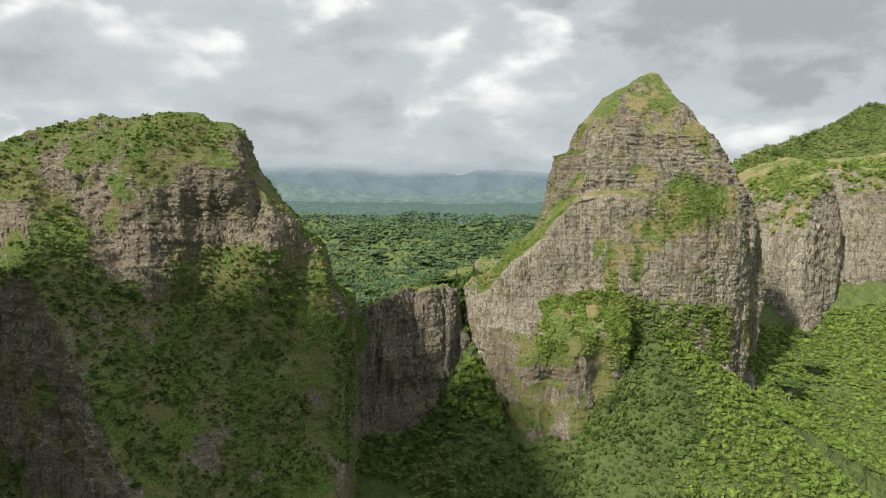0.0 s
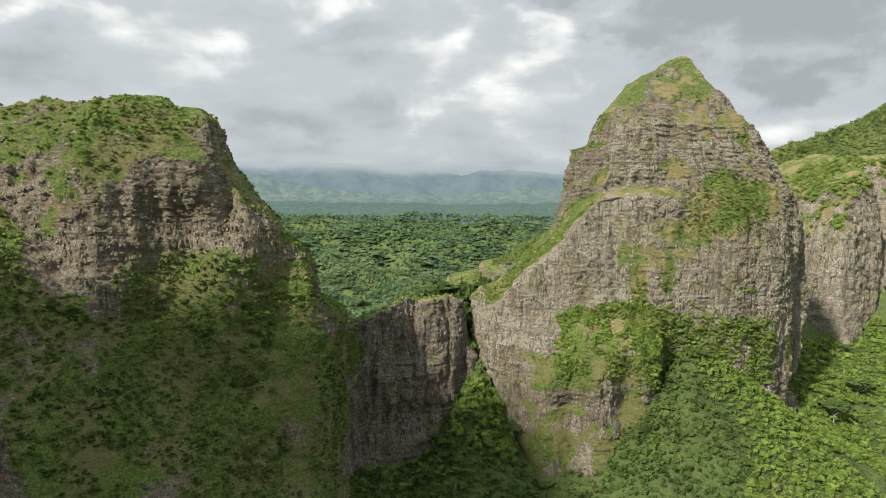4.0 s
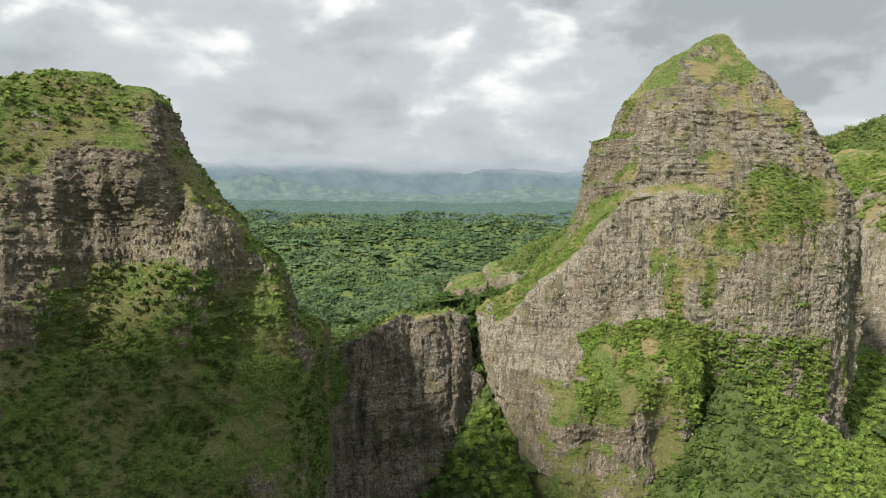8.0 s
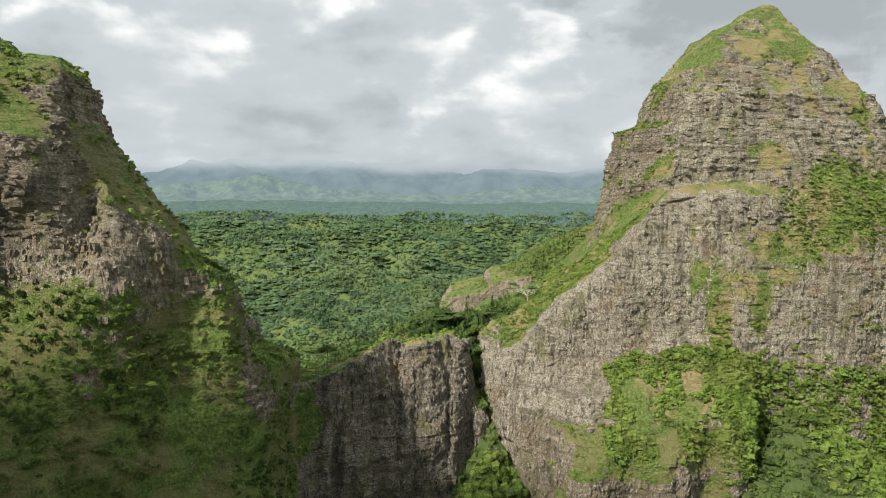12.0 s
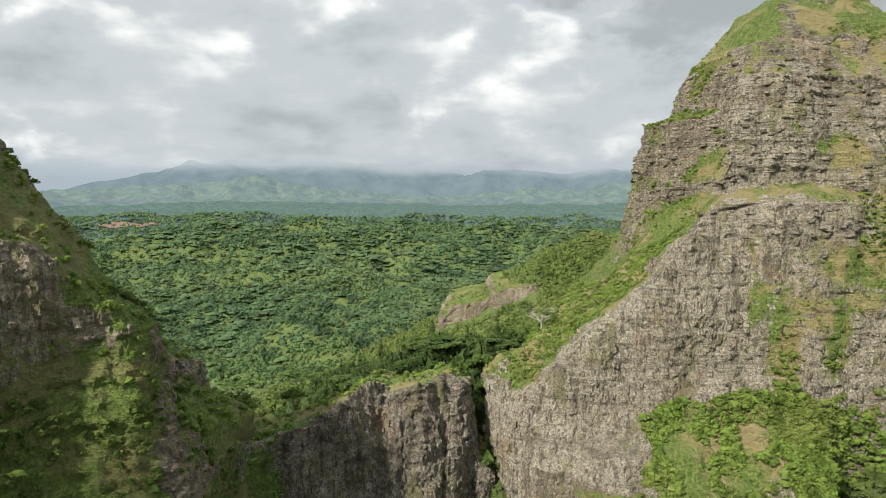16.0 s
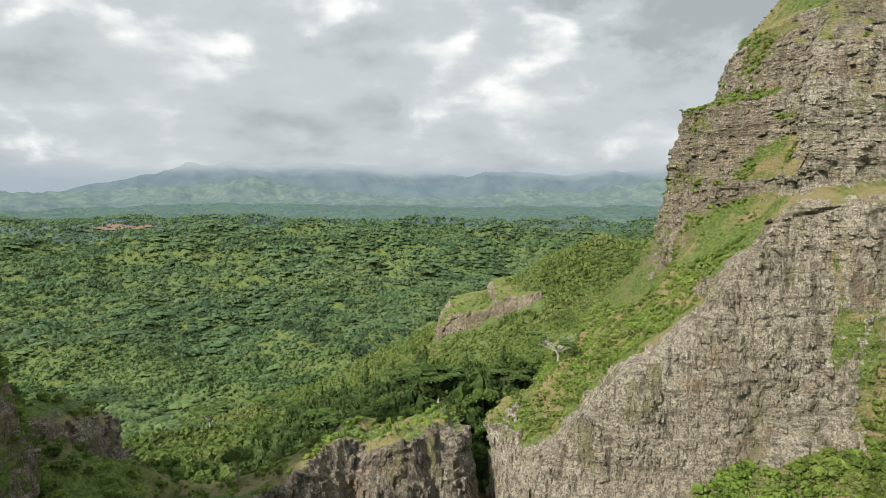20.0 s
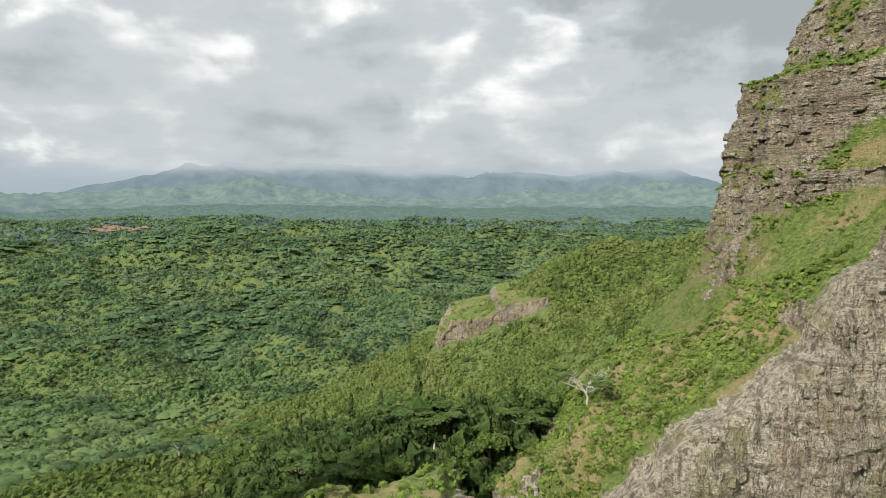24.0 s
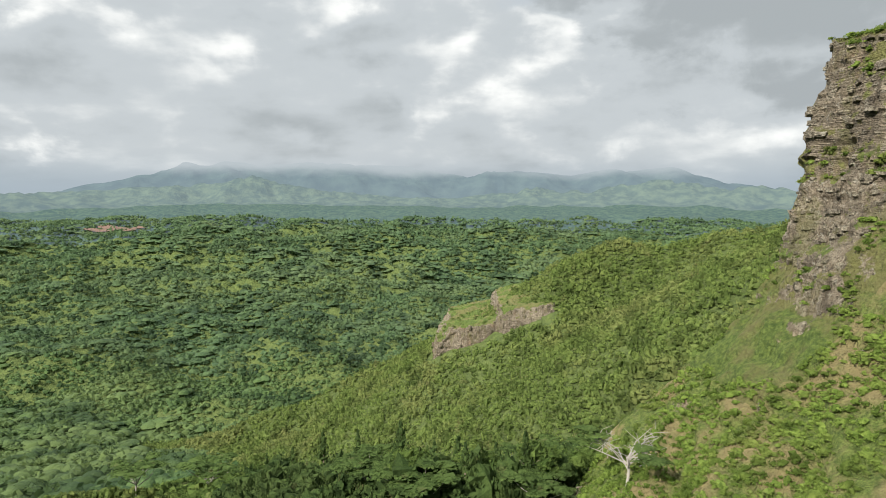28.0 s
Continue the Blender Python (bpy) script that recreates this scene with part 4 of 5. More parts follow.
def cluster_form(seed, sprays=90):
    """A spreading flat-topped crown of radius 1: overlapping level plates of leafy sprays at a few heights."""
    g = np.random.default_rng(seed)
    plates = 7
    a = np.arange(plates) * 2.4 + g.uniform(0, 0.6, plates)
    far = np.sqrt(np.arange(plates) / plates) * 0.72
    mid = np.stack([far * np.cos(a), far * np.sin(a), 0.30 - 0.30 * far * far + g.uniform(-0.07, 0.07, plates)], 1)
    wide = g.uniform(0.30, 0.46, plates)
    k = g.integers(0, plates, sprays)
    r, b = np.sqrt(g.uniform(0, 1, sprays)), g.uniform(0, 2 * math.pi, sprays)
    at = mid[k] + np.stack([r * np.cos(b) * wide[k], r * np.sin(b) * wide[k], -0.09 * r * r + g.uniform(-0.025, 0.025, sprays)], 1)
    nrm = np.stack([np.cos(b) * r * 0.45, np.sin(b) * r * 0.45, np.ones(sprays)], 1) + g.normal(size=(sprays, 3)) * 0.14
    nrm /= np.linalg.norm(nrm, axis=1, keepdims=True)
    u = np.cross(nrm, g.normal(size=(sprays, 3)))
    u /= np.linalg.norm(u, axis=1, keepdims=True)
    v = np.cross(nrm, u)
    s, w = g.uniform(0.08, 0.165, (sprays, 1)), g.uniform(0.5, 1.0, (sprays, 1))
    leaves = np.stack([at - u * s, at - v * s * w + nrm * s * 0.2, at + u * s, at + v * s * w + nrm * s * 0.2], 1).reshape(-1, 3)
    return leaves, np.arange(4 * sprays).reshape(-1, 4)


def canopy_form(seed, plates=5, sides=8):
    """A spreading flat-topped crown of radius 1: overlapping shallow domes of leaves, each with a ragged rim and a thin edge."""
    g = np.random.default_rng(seed)
    vs, qs = [], []
    for k in range(plates):
        a, far = k * 2.4 + g.uniform(0, 0.6), math.sqrt(k / plates) * 0.75
        mid = np.array([far * math.cos(a), far * math.sin(a), 0.34 - 0.42 * far * far + g.uniform(-0.07, 0.07)])
        wide = g.uniform(0.40, 0.62)
        turn = np.linspace(0, 2 * math.pi, sides, endpoint=False)
        rag = 1 + g.uniform(-0.28, 0.2, sides)
        for r, z in ((1.0, -0.20), (0.86, -0.07), (0.52, 0.07), (0.02, 0.12)):
            rr = r * (rag if r > 0.5 else 1) * wide
            vs.append(np.stack([rr * np.cos(turn), rr * np.sin(turn), z * wide * 1.6 + g.uniform(-0.035, 0.035, sides)], 1) + mid)
        i = np.arange(4 * sides).reshape(4, sides) + k * 4 * sides
        j = np.roll(i, -1, 1)
        qs.append(np.stack([i[:-1], j[:-1], j[1:], i[1:]], -1).reshape(-1, 4))
    return np.concatenate(vs), np.concatenate(qs)


MIDDLE = [plant_form(2, 5, 18, 220 + i, 3, 0.8, 0.24, -0.2, 0.2) for i in range(7)]
BUSHES = [plant_form(2, 5, 40, 240 + i, 3, 0.85, 0.18, -0.3, 0.3) for i in range(7)]
SCRUB = [plant_form(2, 5, 26, 340 + i, 3, 0.8, 0.22, -0.25, 0.3) for i in range(7)]
THICK = [plant_form(4, 8, 150, 360 + i, 5, 1.0, 0.1, -0.4, 0.25) for i in range(7)]
LOW = [plant_form(2, 5, 10, 280 + i, 3, 0.65, 0.3, -0.1, 0.2) for i in range(7)]
UMBRELLAS = [canopy_form(260 + i, 4, 7) for i in range(7)]
FAR_UMBRELLAS = [canopy_form(270 + i, 3, 6) for i in range(7)]


def forests():
    # the slope below the two peaks
    x, y, g = plots(-75, 380, 205, 470, 2.15, 1)
    z = ground_height(x, y)
    ok = clear_of_rock(x, y, z + 2) & (crest(x, y, SPINE, 1, 1) < 195) & (z + 8 > 280 - 0.5 * y) & (np.abs(x) < 0.76 * y) & (y < curve(x, (-75, 300), (5, 318), (60, 320), (200, 385), (250, 450), (380, 470)))
    x, y, z = x[ok], y[ok], z[ok]
    s = g.uniform(1.0, 2.0, len(x)) * g.choice([1.0, 1.0, 1.0, 1.25, 1.7], len(x)) * (1 + 0.4 * fbm(x, y, 0 * x, 25, 3, seed=3))
    at = np.stack([x, y, z + 0.25 * s + g.uniform(-0.5, 0.9, len(x))], 1)
    # right part of the slope: brighter leaves hold its sunlight
    young = x > 104 + 26 * fbm(x, y, 0 * x, 30, 3, seed=9)
    scatter("valley_forest", SCRUB, at[~young], s[~young], TREE, "dense green tropical forest on the slope below the peaks", "forest", seed=1, squash=(0.7, 1.4))
    scatter("valley_thicket", SCRUB, at[young], s[young] * 1.05, BUSH, "thicket below the pointed peak, sunlight put into its bright lime leaves", "thicket", seed=11, squash=(0.7, 1.4))
    # behind the wall: the near slope
    x, y, g = plots(-330, 300, 296, 540, 4.0, 2)
    z = ground_height(x, y)
    ok = clear_of_rock(x, y, z + 2) & (y > curve(x, (-330, 250), (-45, 296), (5, 318), (60, 350), (200, 395), (250, 460), (300, 480))) & (x > -0.78 * (y - 250) - 18) & (x < 110)
    x, y, z = x[ok], y[ok], z[ok]
    s = g.uniform(2.0, 3.9, len(x)) * (1 + 0.35 * fbm(x, y, 0 * x, 50, 2, seed=4))
    # trees in the hollow get darker leaves in place of its shade
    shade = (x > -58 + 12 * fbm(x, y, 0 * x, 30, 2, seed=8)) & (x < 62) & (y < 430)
    at = np.stack([x, y, z + 0.8 * s], 1)
    scatter("hollow_forest", THICK, at[shade], s[shade], DARK_LEAF, "trees crowding the hollow behind the gap, its shade put into dark leaves", "forest", seed=8, squash=(0.9, 1.6))
    at, s = at[~shade], s[~shade]
    scatter("slope_forest", BUSHES, at, s, TREE, "mixed green forest and scrub falling away behind the wall", "forest", seed=2, squash=(0.8, 1.4))
    # the green ridge
    x, y, g = plots(-360, 640, 500, 900, 4.0, 5)
    z = ground_height(x, y)
    ok = clear_of_rock(x, y, z + 2) & (np.abs(x) < 0.76 * y) & ((y > 540) | (x > 110)) & (y < np.where(x < 270, np.where(x < 30, 890, 790), 640 + (x - 284) * 0.35 + 30)) & (x > -0.78 * (y - 250) - 20) & (crest(x, y, GREEN, 0.62, 0.62) > z - 16) & ~((x > -14) & (x < 84) & (y > outcrop_front(x) - np.where(x < 44, 14, 2)) & (y < outcrop_front(x) + 12))
    x, y, z = x[ok], y[ok], z[ok]
    s = g.uniform(2.0, 4.2, len(x)) * (1 + 0.4 * fbm(x, y, 0 * x, 40, 2, seed=6))
    scatter("ridge_forest", MIDDLE, np.stack([x, y, z + 0.3 * s], 1), s * 0.95, RIDGE_LEAF, "bushy green forest covering a long side ridge", "forest", seed=5, squash=(0.6, 1.7))


def on_basin(x, y):
    return crest(x, y, GREEN, 0.62, 0.62) < ground_height(x, y) - 14


def outcrop_front(x):
    return curve(x, (-14, 740), (4, 733), (40, 722), (46, 714), (60, 711), (84, 700))


def basin():
    """Broad umbrella crowns in drifts over the basin, with lower trees between them."""
    near, far, low, low_far = [], [], [], []
    for y0, y1, gap in ((600, 1150, 15), (1150, 1750, 20), (1750, 2560, 27)):
        x, y, g = plots(-0.78 * y1, 0.78 * y1, y0, y1, gap, int(y0))
        ok = (np.abs(x) < 0.77 * y + 40) & (fbm(x, y, 0 * x, 140, 3, seed=63) > 0.05 + g.uniform(-0.2, 0.2, len(x))) & on_basin(x, y)
        x, y = x[ok], y[ok]
        (near if y0 < 700 else far).append((x, y, gap * np.clip(g.lognormal(-0.4, 0.3, len(x)), 0.35, 1.15)))
        gap *= 0.72
        x, y, g = plots(-0.78 * y1, 0.78 * y1, y0, y1, gap, int(y0) + 1)
        ok = (np.abs(x) < 0.77 * y + 40) & on_basin(x, y)
        x, y = x[ok], y[ok]
        (low if y0 < 700 else low_far).append((x, y, gap * g.uniform(0.5, 0.95, len(x))))
    for name, sets, forms, lift, tall, mat, label in (
            ("basin_canopy", near, UMBRELLAS, 1.8, (0.4, 0.95), FAR, "broad umbrella-shaped crowns over the basin forest"),
            ("far_canopy", far, FAR_UMBRELLAS, 1.8, (0.4, 0.95), FAR_HAZY, "umbrella crowns thinning into the distance"),
            ("basin_forest", low, LOW, 0.8, (0.5, 1.3), FAR, "lower mixed trees filling the wide basin"),
            ("far_forest", low_far, LOW, 0.8, (0.5, 1.3), FAR_HAZY, "mixed forest far across the basin, leaves paled with painted haze")):
        x, y, s = (np.concatenate([f[i] for f in sets]) for i in range(3))
        g = np.random.default_rng(8)
        z = ground_height(x, y) + lift * g.uniform(0.3, 1.8, len(x))
        scatter(name, forms, np.stack([x, y, z], 1), s, mat, label, "forest", seed=7, squash=tall, rounded=True)


def notch_thicket():
    # the sunlit bushes heaped in the notch below the wall's end
    g = np.random.default_rng(41)
    a, r = g.uniform(0, 2 * math.pi, 170), np.sqrt(g.uniform(0, 1, 170))
    x, y = 19 + 17 * r * np.cos(a), 289 + 15 * r * np.sin(a)
    z = ground_height(x, y)
    ok = clear_of_rock(x, y, z + 2)
    x, y, z = x[ok], y[ok], z[ok]
    s = g.uniform(1.3, 2.6, len(x))
    scatter("notch_thicket", THICK, np.stack([x, y, z + 0.9 * s], 1), s, BUSH, "bright green bushes heaped in the notch beside the wall", "thicket", seed=19, squash=(0.9, 1.4))


basin()
forests()
notch_thicket()


def dress(made, count, lo, hi, seed, pick, label, mat, forms=BUSHES):
    """Shrubs rooted on the green ledges of a massif."""
    ob, verts, nrm, green = made
    g = np.random.default_rng(seed)
    ok = np.flatnonzero(pick(verts, nrm, green))
    if not len(ok):
        return
    ok = g.choice(ok, min(count, len(ok)), replace=False)
    s = g.uniform(lo, hi, len(ok)) * g.uniform(0.7, 1.25, len(ok))
    scatter("shrub_cover", forms, verts[ok] + nrm[ok] * (0.3 * s)[:, None], s, mat, label, "shrubs", parent=ob, seed=seed)


def grove(v, size, seed, least):
    return fbm(v[:, 0], v[:, 1], v[:, 2], size, 3, seed=seed) > least


dress(right_peak, 1700, 0.3, 0.8, 1, lambda v, n, c: (c > 0.6) & (v[:, 1] < 352) & (v[:, 2] < 330) & grove(v, 11, 5, 0.0), "low green shrubs on the ledges", BUSH)
dress(right_peak, 2500, 0.35, 0.9, 7, lambda v, n, c: (c > 0.45) & (v[:, 1] > right_peak_front(v[:, 0], v[:, 2]) + 6) & (v[:, 0] < 78) & (v[:, 1] < 350) & (v[:, 2] > 222) & grove(v, 13, 12, -0.06), "lime-green shrubs in strips down the flank", BUSH)
dress(right_peak, 1300, 0.7, 1.7, 2, lambda v, n, c: (c > 0.5) & (v[:, 0] > 44) & (v[:, 0] < 140) & (v[:, 2] > 207) & (v[:, 2] < 244) & (v[:, 1] < 322) & (n[:, 2] > 0.1) & grove(v, 14, 9, -0.2), "bright green bushes crowding the ledge", BUSH)
dress(right_peak, 700, 0.35, 1.0, 8, lambda v, n, c: (blob(v, 127, 277, 22, 15) + 0.5 * fbm(v[:, 0], v[:, 1], v[:, 2], 9, 3, seed=78) > 0.42) & (v[:, 1] < right_peak_front(v[:, 0], v[:, 2]) + 8) & grove(v, 12, 15, -0.15), "mixed green shrubs on the cliff's damp shoulder", BUSH)
dress(right_peak, 1900, 0.6, 1.7, 10, lambda v, n, c: (v[:, 0] > 78) & (v[:, 0] < 152) & (v[:, 2] > 194) & (v[:, 2] < 231 - 0.12 * np.abs(v[:, 0] - 95)) & (n[:, 2] > -0.5) & (v[:, 1] < right_peak_front(v[:, 0], v[:, 2]) + 4) & grove(v, 15, 21, -0.3), "bright green bushes climbing the foot of the cliff", BUSH)
dress(left_peak, 1300, 0.35, 1.2, 3, lambda v, n, c: (c > 0.55) & (v[:, 0] > -175) & (v[:, 1] < 275) & (v[:, 2] > 240) & grove(v, 12, 6, -0.05), "green shrubs in the gullies and on the crest", BUSH)
dress(left_peak, 3600, 0.5, 1.25, 4, lambda v, n, c: (c > 0.5) & (v[:, 0] > -150) & (v[:, 2] < 266) & (v[:, 2] > 176) & (v[:, 1] < 275) & grove(v, 18, 7, -0.25), "dark green bushes filling the shaded gullies", TREE)
dress(left_peak, 500, 0.35, 1.1, 12, lambda v, n, c: (v[:, 0] > -75) & (v[:, 1] > 258) & (v[:, 2] > 225) & (n[:, 2] > 0.1) & grove(v, 9, 27, -0.1), "grass tufts and shrubs beside the gap", BUSH)
dress(left_peak, 600, 0.4, 1.1, 13, lambda v, n, c: (v[:, 2] > 296) & (v[:, 0] > -190) & (n[:, 2] > 0.45) & grove(v, 10, 31, 0.0), "rounded shrubs along the crest", BUSH)
dress(saddle, 420, 0.4, 1.4, 5, lambda v, n, c: (c > 0.4), "shrubs along the top of the wall", BUSH)
dress(rear, 1500, 1.2, 3.0, 6, lambda v, n, c: (c > 0.45) & (v[:, 1] < 520) & grove(v, 20, 8, -0.25), "green shrubs on the shoulder", BUSH)


# ---- broken blocks standing out of the cliffs ----
def block_form(seed):
    g = np.random.default_rng(seed)
    c = np.array([(x, y, z) for x in (-1, 1) for y in (-1, 1) for z in (-1, 1)], float)
    c = c * g.uniform(0.72, 1.08, c.shape) + g.uniform(-0.12, 0.12, c.shape)
    c[:, 0] += 0.25 * c[:, 2] * g.uniform(-1, 1)
    q = np.array([(0, 1, 3, 2), (4, 6, 7, 5), (0, 4, 5, 1), (2, 3, 7, 6), (0, 2, 6, 4), (1, 5, 7, 3)])
    return c, q


BLOCKS = [block_form(500 + i) for i in range(8)]


def rubble(made, single, joined, lo, hi, seed, pick, mat=None):
    """Angular blocks bedded in a cliff: the larger ones each a part, the small ones joined."""
    ob, verts, nrm, green = made
    g = np.random.default_rng(seed)
    ok = np.flatnonzero(pick(verts, nrm, green))
    ok = g.choice(ok, min(single + joined, len(ok)), replace=False)
    foot = np.array(ob.location)
    meshes = []
    for i, (form, quads) in enumerate(BLOCKS):
        me = quad_mesh("rock_block", form, quads, False)
        me.materials.append(mat or ROCK)
        meshes.append(me)
    parts, faces, done = [], [], 0
    for n, k in enumerate(ok):
        s = g.uniform(lo, hi) * (1.1 if n < single else 0.7)
        size = np.array([s * g.uniform(0.7, 1.7), s * g.uniform(0.6, 1.1), s * g.uniform(0.45, 0.95)])
        if verts[k, 2] < 272:
            size = size[[2, 1, 0]]
        turn = math.atan2(nrm[k, 0], -nrm[k, 1]) + g.uniform(-0.35, 0.35)
        at = verts[k] + nrm[k] * size[1] * g.uniform(-0.55, 0.15)
        if n < single:
            piece = new("rock_block", meshes[n % len(meshes)])
            piece.parent = ob
            piece.matrix_basis = Matrix.LocRotScale(Vector(at - foot), Euler((g.uniform(-0.15, 0.15), g.uniform(-0.15, 0.15), turn)), Vector(size))
            continue
        form, quads = BLOCKS[n % len(BLOCKS)]
        f = form * size
        c, sn = math.cos(turn), math.sin(turn)
        tip = g.uniform(-0.2, 0.2)
        f = np.stack([f[:, 0] * c - f[:, 1] * sn, f[:, 0] * sn + f[:, 1] * c, f[:, 2] + tip * f[:, 0]], 1)
        parts.append(f + at - foot)
        faces.append(quads + done)
        done += len(f)
    if parts:
        me = quad_mesh("broken_rock", np.concatenate(parts), np.concatenate(faces), False)
        me.materials.append(mat or ROCK)
        piece = tagged(new("broken_rock", me), "small angular rock blocks", "", "", "stuff")
        piece.parent = ob


rubble(right_peak, 280, 11000, 0.25, 0.9, 61, lambda v, n, c: (c < 0.5) & (v[:, 1] < 352) & (n[:, 2] < 0.6) & (n[:, 2] > -0.35))
rubble(left_peak, 280, 8000, 0.25, 0.9, 62, lambda v, n, c: (c < 0.5) & (v[:, 1] < 275) & (n[:, 2] < 0.6) & (n[:, 2] > -0.35) & (v[:, 0] > -200), BROWN_ROCK)
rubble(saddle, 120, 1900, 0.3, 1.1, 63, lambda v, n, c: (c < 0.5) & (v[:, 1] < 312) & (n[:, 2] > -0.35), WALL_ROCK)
rubble(rear, 120, 1600, 0.9, 2.2, 64, lambda v, n, c: (c < 0.5) & (v[:, 1] < 480) & (n[:, 2] < 0.6) & (n[:, 2] > -0.35))


# ---- single trees ----
def tube(bm, pts, radii, sides=6):
    rings = []
    for i, p in enumerate(pts):
        a = Vector(pts[max(i - 1, 0)])
        b = Vector(pts[min(i + 1, len(pts) - 1)])
        way = (b - a).normalized()
        u = way.orthogonal().normalized()
        w = way.cross(u)
        rings.append([bm.verts.new(Vector(p) + (u * math.cos(t) + w * math.sin(t)) * radii[i]) for t in (2 * math.pi * k / sides for k in range(sides))])
    for r, s in zip(rings, rings[1:]):
        for k in range(sides):
            bm.faces.new((r[k], r[(k + 1) % sides], s[(k + 1) % sides], s[k]))
    bm.faces.new(rings[-1])


def part(name, bm, mat, parent, label=""):
    me = bpy.data.meshes.new(name)
    bm.to_mesh(me)
    bm.free()
    me.materials.append(mat)
    ob = tagged(new(name, me), label)
    ob.parent = parent
    return ob


def leafy(name, form, quads, mat, parent, at, size, label=""):
    me = quad_mesh(name, form * np.array(size) + np.array(at), quads, False)
    me.materials.append(mat)
    ob = tagged(new(name, me), label)
    ob.parent = parent
    return ob


def bough(bm, start, end, radius, g, sag=0.0):
    a, b = Vector(start), Vector(end)
    mid = a.lerp(b, 0.5) + Vector((g.uniform(-1, 1), g.uniform(-1, 1), g.uniform(0, 1) - sag)) * (b - a).length * 0.12
    tube(bm, [a, mid, b], [radius, radius * 0.65, radius * 0.25], 5)


def dense_form(seed, lobes, flat, sprays=260, leaf=0.085):
    """A full crown of several billows, each a core with many small sprays."""
    g = np.random.default_rng(seed)
    vs, qs, done = [], [], 0
    for i in range(lobes):
        a, far = i * 2.4, 0.0 if i == 0 else g.uniform(0.4, 0.62)
        mid = np.array([far * math.cos(a), far * math.sin(a), g.uniform(-0.25, 0.2) * flat])
        f, q = plant_form(4, 7, sprays // lobes, seed * 31 + i, 3, flat, leaf * 1.9, -0.4, 0.2)
        vs.append(f * (0.62 if i == 0 else g.uniform(0.36, 0.5)) + mid)
        qs.append(q + done)
        done += len(f)
    return np.concatenate(vs), np.concatenate(qs)


def plate_form(seed, sprays):
    """A flat plate of leaves round a thin leafy core."""
    f, q = plant_form(3, 9, 1, seed, 4, 0.22, 0.1, -0.1, 0.2)
    leaf, lq = cluster_form(seed + 1, sprays)
    return np.concatenate([f * 0.95 + np.array([0, 0, 0.16]), leaf]), np.concatenate([q, lq + len(f)])


def round_tree(name, label, seed, tall=10.0, wide=4.0):
    g = np.random.default_rng(seed)
    ob = tagged(new(name), label, "tree", "single trees on the slopes")
    bm = bmesh.new()
    tube(bm, [(0, 0, -1.5), (0.1, 0, tall * 0.3), (0.2, 0.1, tall * 0.75)], [0.32, 0.24, 0.1], 7)
    part("trunk", bm, BARK, ob)
    for k in range(4):
        bm = bmesh.new()
        a = k * 1.6 + 0.4
        bough(bm, (0, 0, tall * (0.3 + 0.08 * k)), (wide * 0.6 * math.cos(a), wide * 0.6 * math.sin(a), tall * (0.55 + 0.08 * k)), 0.13, g)
        part("limb", bm, BARK, ob)
    f, q = dense_form(seed, 6, 0.95, 720, 0.07)
    leafy("crown", f, q, TREE, ob, (0.1, 0, tall * 0.62), (wide, wide, tall * 0.45))
    return ob


def conifer(name, label, seed, tall=14.0, wide=3.0):
    g = np.random.default_rng(seed)
    ob = tagged(new(name), label, "tree", "dark feathery trees behind the wall")
    bm = bmesh.new()
    tube(bm, [(0, 0, -1.5), (0, 0.1, tall * 0.5), (0.1, 0, tall * 0.95)], [0.3, 0.18, 0.05], 7)
    part("trunk", bm, BARK, ob)
    vs, qs, done = [], [], 0
    for i in range(9):
        up = i / 8
        f, q = plant_form(2, 6, 34, seed * 17 + i, 3, 0.9, 0.2, -0.3, 0.3)
        r = wide * (1.0 - 0.75 * up) * g.uniform(0.75, 1.1)
        off = np.array([g.uniform(-0.3, 0.3) * wide * (1 - up), g.uniform(-0.3, 0.3) * wide * (1 - up), tall * (0.2 + 0.75 * up)])
        vs.append(f * np.array([r, r, tall * 0.14]) + off)
        qs.append(q + done)
        done += len(f)
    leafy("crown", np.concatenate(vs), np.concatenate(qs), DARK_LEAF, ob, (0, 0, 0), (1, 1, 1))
    return ob


def umbrella_tree(name, label, seed, tall=15.0, wide=12.0):
    """A spreading tree: pale forked limbs carrying flat plates of leaves."""
    g = np.random.default_rng(seed)
    ob = tagged(new(name), label, "tree", "spreading umbrella trees")
    bm = bmesh.new()
    tube(bm, [(0, 0, -2), (0.3, 0.1, tall * 0.25), (0.2, 0.3, tall * 0.5)], [0.5, 0.38, 0.28], 8)
    part("trunk", bm, PALE_BARK, ob, "pale smooth trunk")
    for k in range(10):
        a, far = k * 2.4, wide * (0.25 + 0.07 * k)
        end = (far * math.cos(a), far * math.sin(a), tall * g.uniform(0.78, 1.0) - far * 0.12)
        bm = bmesh.new()
        bough(bm, (0.2, 0.2, tall * g.uniform(0.3, 0.5)), end, 0.2, g, 0.3)
        limb = part("limb", bm, PALE_BARK, ob)
        f, q = plate_form(seed * 13 + k, 130)
        leafy("leaf_plate", f, q, PLATE_LEAF, limb, end, (wide * 0.42, wide * 0.42, wide * 0.36))
    return ob


